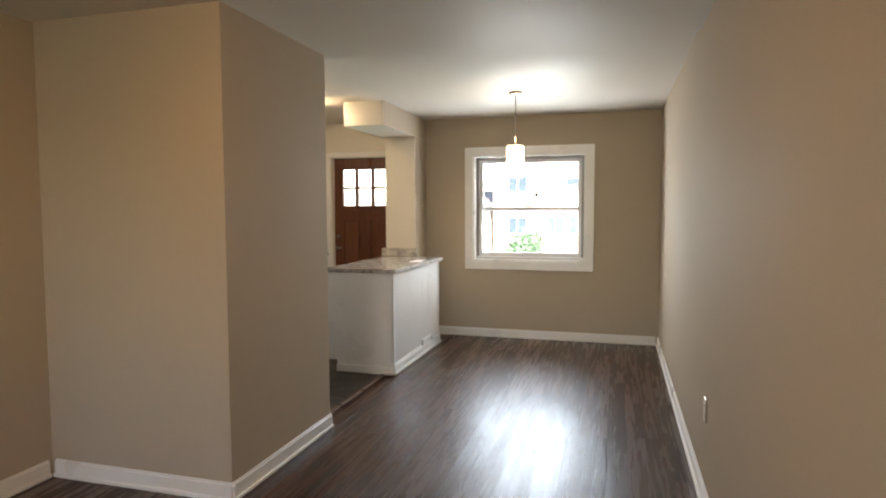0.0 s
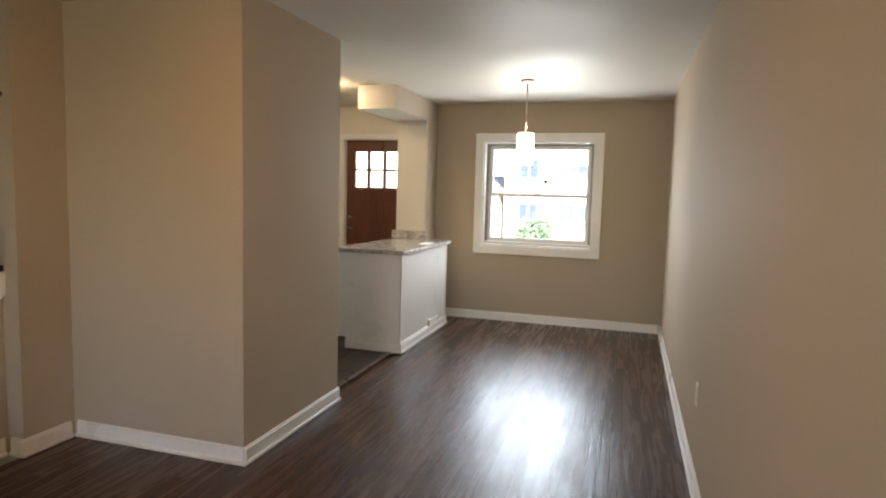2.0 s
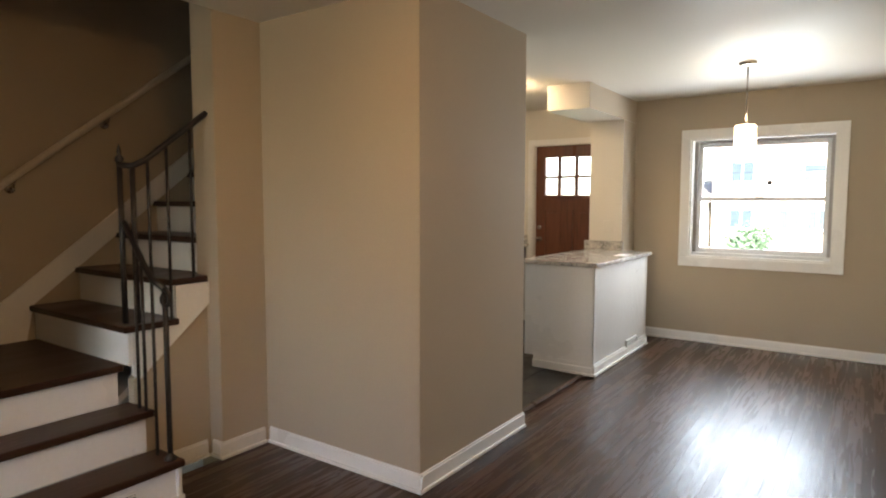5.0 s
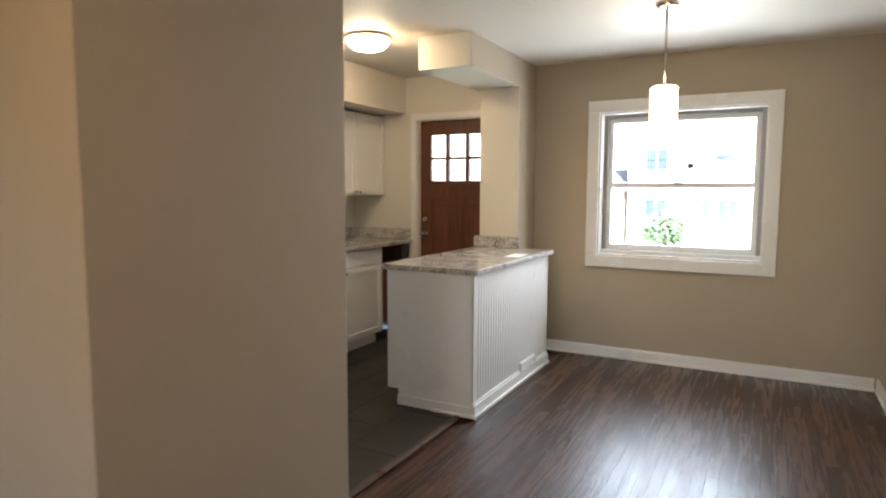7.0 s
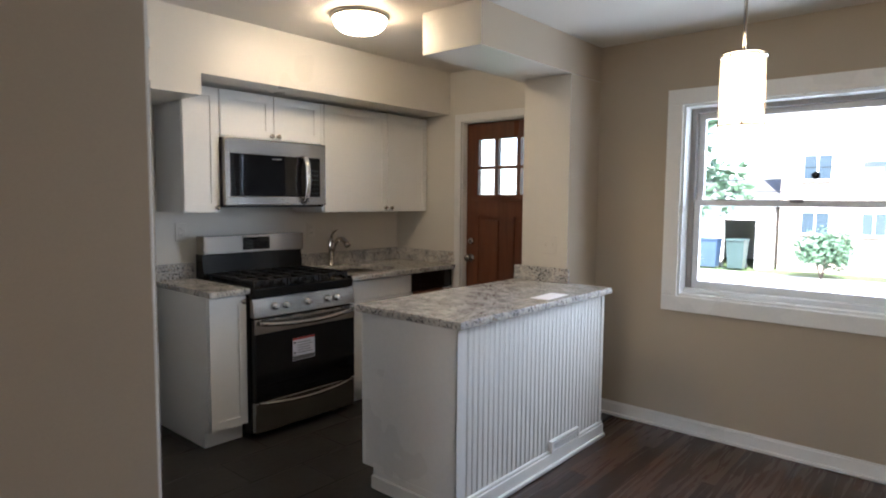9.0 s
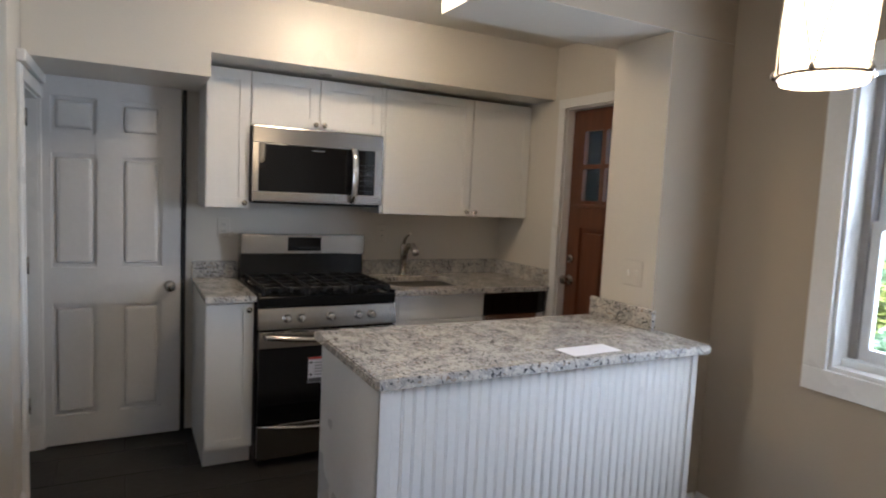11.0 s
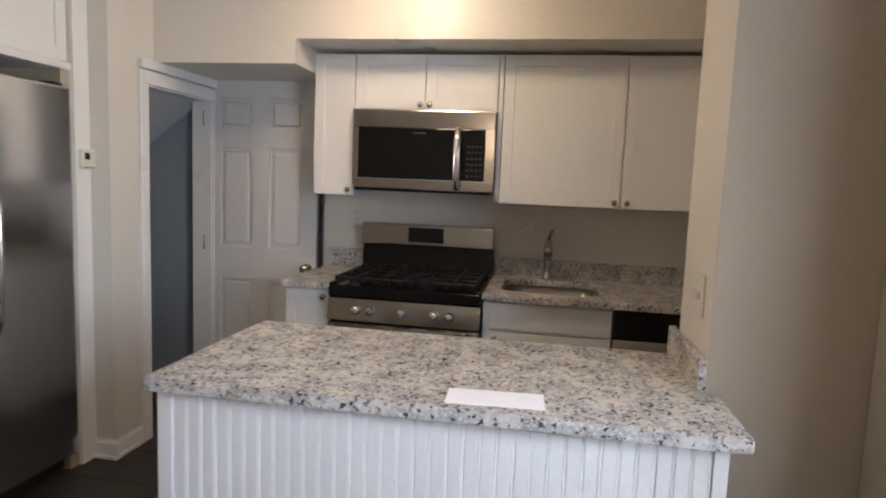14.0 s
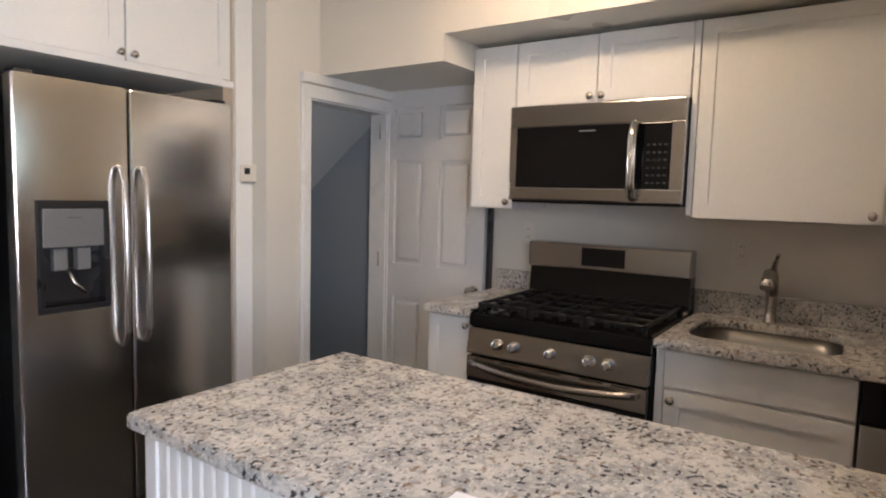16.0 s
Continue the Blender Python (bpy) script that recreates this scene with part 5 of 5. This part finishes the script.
def leaf_mesh(name, centres, count, size, mat, parent, rng):
    """Many small bent leaves scattered through overlapping clumps."""
    verts, faces = [], []
    for _ in range(count):
        cx, cy, cz, r = centres[rng.randrange(len(centres))]
        d = Vector((rng.gauss(0, 1), rng.gauss(0, 1), rng.gauss(0, 1))).normalized() * r * (rng.random() ** 0.45)
        p = Vector((cx, cy, cz)) + d
        u = Vector((rng.gauss(0, 1), rng.gauss(0, 1), rng.gauss(0, 0.5))).normalized()
        v = u.cross(Vector((rng.gauss(0, 1), rng.gauss(0, 1), rng.gauss(0, 1)))).normalized()
        s = size * (0.6 + 0.8 * rng.random())
        n = len(verts)
        verts += [tuple(p - u * s), tuple(p + v * s * 0.45 + u.cross(v) * s * 0.1), tuple(p + u * s), tuple(p - v * s * 0.45 + u.cross(v) * s * 0.1)]
        faces.append((n, n + 1, n + 2, n + 3))
    off = world_place(parent)
    me = bpy.data.meshes.new(name)
    me.from_pydata([(a - off.x, b - off.y, c_ - off.z) for a, b, c_ in verts], [], faces)
    me.materials.append(mat)
    ob = new(name, me)
    ob.parent = parent
    return ob


def tree(x, y, height, spread, seed, label, mat=None):
    rng = random.Random(seed)
    ob = thing("tree", (x, y, GZ), label, "tree", "trees behind the house")
    limbs = [tube_bm([(x, y, GZ), (x + 0.05, y, GZ + height * 0.25), (x - 0.04, y + 0.1, GZ + height * 0.55), (x + 0.05, y, GZ + height * 0.85)], [0.22, 0.17, 0.11, 0.04], 10)]
    centres = []
    for k in range(16):
        a, f = rng.random() * 6.28, 0.3 + 0.65 * k / 15
        reach = spread * (1.0 - 0.55 * abs(f - 0.5)) * (0.6 + 0.5 * rng.random())
        b0 = Vector((x, y, GZ + height * (f - 0.08)))
        tip = Vector((x + reach * math.cos(a), y + reach * math.sin(a), GZ + height * f + 0.5 * rng.random()))
        limbs.append(tube_bm([b0, (b0 + tip) / 2 + Vector((0, 0, 0.15)), tip], [0.06, 0.04, 0.012], 6))
        centres.append((tip.x, tip.y, tip.z, spread * (0.28 + 0.2 * rng.random())))
        mid = (b0 + tip) / 2
        centres.append((mid.x, mid.y, mid.z + 0.2, spread * 0.25))
    part("trunk", join_bm(*limbs), BARK, ob)
    leaf_mesh("crown", centres, 4600, 0.13, mat or LEAF, ob, rng)


def bush(x, y, w, h, seed, mat, label):
    rng = random.Random(seed)
    ob = thing("bush", (x, y, GZ), label, "bush", "bushes behind the house")
    part("stems", join_bm(*[tube_bm([(x, y, GZ), (x + w * 0.35 * math.cos(k * 1.3), y + w * 0.35 * math.sin(k * 1.3), GZ + h * 0.7)], [0.025, 0.008], 5) for k in range(6)]), BARK, ob)
    centres = [(x + w * 0.4 * rng.uniform(-1, 1), y + w * 0.4 * rng.uniform(-1, 1), GZ + h * rng.uniform(0.3, 0.8), h * rng.uniform(0.2, 0.34)) for _ in range(14)]
    leaf_mesh("foliage", centres, 2200, 0.09, mat, ob, rng)


tree(-5.8, 17.6, 6.6, 1.75, 4, "tall leafy tree with green foliage")
bush(-3.6, 24.9, 1.2, 1.7, 2, LEAF, "green bush beside the parking area")
bush(-5.5, 16.2, 2.0, 1.5, 5, LEAFLIGHT, "yellow-green garden bush in full leaf")
bush(-6.9, 17.6, 2.2, 1.5, 6, LEAF, "low green garden bush")
bush(-4.9, 14.9, 1.5, 0.75, 7, LEAF, "low green garden bush")
for z, y in ((2.08, 17.3), (1.86, 17.5), (1.60, 17.4)):
    single("overhead_cable", tube_bm([(-40 + 8 * k, y, z + 0.012 * (8 * k - 32) ** 2 / 10) for k in range(9)], 0.009, 6), DARKPLASTIC, "thin black overhead cable", "cable")


# ---------------------------------------------------------------- floor strips and tiles
def plank_mesh(name, w, length, mat, t=0.013, bev=0.0012):
    bm = box_bm(-w / 2, w / 2, -length / 2, length / 2, -t, 0.0)
    top = [e for e in bm.edges if all(v.co.z > -0.001 for v in e.verts)]
    bmesh.ops.bevel(bm, geom=top, offset=bev, segments=1, affect="EDGES")
    me = bpy.data.meshes.new(name)
    bm.to_mesh(me)
    bm.free()
    me.materials.append(mat)
    return me


PW = 0.0585
rng = random.Random(11)
lengths = (0.7, 0.95, 1.2, 1.5)
strip_meshes = [plank_mesh("floor_strip", PW - 0.0004, ln - 0.0004, FLOOR, 0.013, 0.0004) for ln in lengths]
rest_verts, rest_faces = [], []
x = 0.50 - PW / 2
while x > -2.82:
    y = -2.6 - rng.random() * 0.6
    while y < 6.58:
        k = rng.randrange(4)
        ln = lengths[k]
        y1 = y + ln
        covered = (x < -1.83 and y1 > 3.56) or (x < -1.73 and y > 2.6)
        if x < -1.83 and y < 3.56 < y1 and not covered:
            covered = True
        cut = min(y1, 6.598)
        if x < -1.83 and y < 2.6:
            cut = min(cut, 2.6)
            covered = False
        if not covered:
            if cut == y1 and x > -1.86 and y > 3.1:
                ob = new("floor_strip", strip_meshes[k])
                ob.parent = floor
                ob.location = (x, (y + y1) / 2, 0.0)
            elif cut - y > 0.02:
                n = len(rest_verts)
                w2 = PW / 2 - 0.0002
                a, b_ = max(y, -2.6) + 0.0002, cut - 0.0002
                for z in (-0.013, 0.0):
                    rest_verts += [(x - w2, a, z), (x + w2, a, z), (x + w2, b_, z), (x - w2, b_, z)]
                rest_faces += [(n + 4, n + 5, n + 6, n + 7), (n, n + 1, n + 5, n + 4), (n + 1, n + 2, n + 6, n + 5), (n + 2, n + 3, n + 7, n + 6), (n + 3, n, n + 4, n + 7)]
        y = y1
    x -= PW
me = bpy.data.meshes.new("floor_strips")
me.from_pydata(rest_verts, [], rest_faces)
me.materials.append(FLOOR)
ob = new("floor_strips", me)
ob.parent = floor
ob["kind"] = "stuff"

TW, TL = 0.305, 0.61
tile_cache = {}
row = 0
x = -1.868
while x > -3.92:
    x0 = max(x - TW, -3.919)
    y = 3.53 - (TL / 2 if row % 2 else 0)
    while y < 6.59:
        y0, y1 = max(y, 3.53), min(y + TL, 6.597)
        if y1 - y0 > 0.03 and x - x0 > 0.03:
            key = (round(x - x0, 3), round(y1 - y0, 3))
            if key not in tile_cache:
                tile_cache[key] = plank_mesh("floor_tile", key[0] - 0.005, key[1] - 0.005, TILE, 0.008, 0.002)
            ob = new("floor_tile", tile_cache[key])
            ob.parent = tile_floor
            ob.location = ((x + x0) / 2, (y0 + y1) / 2, 0.0)
        y += TL
    x -= TW
    row += 1
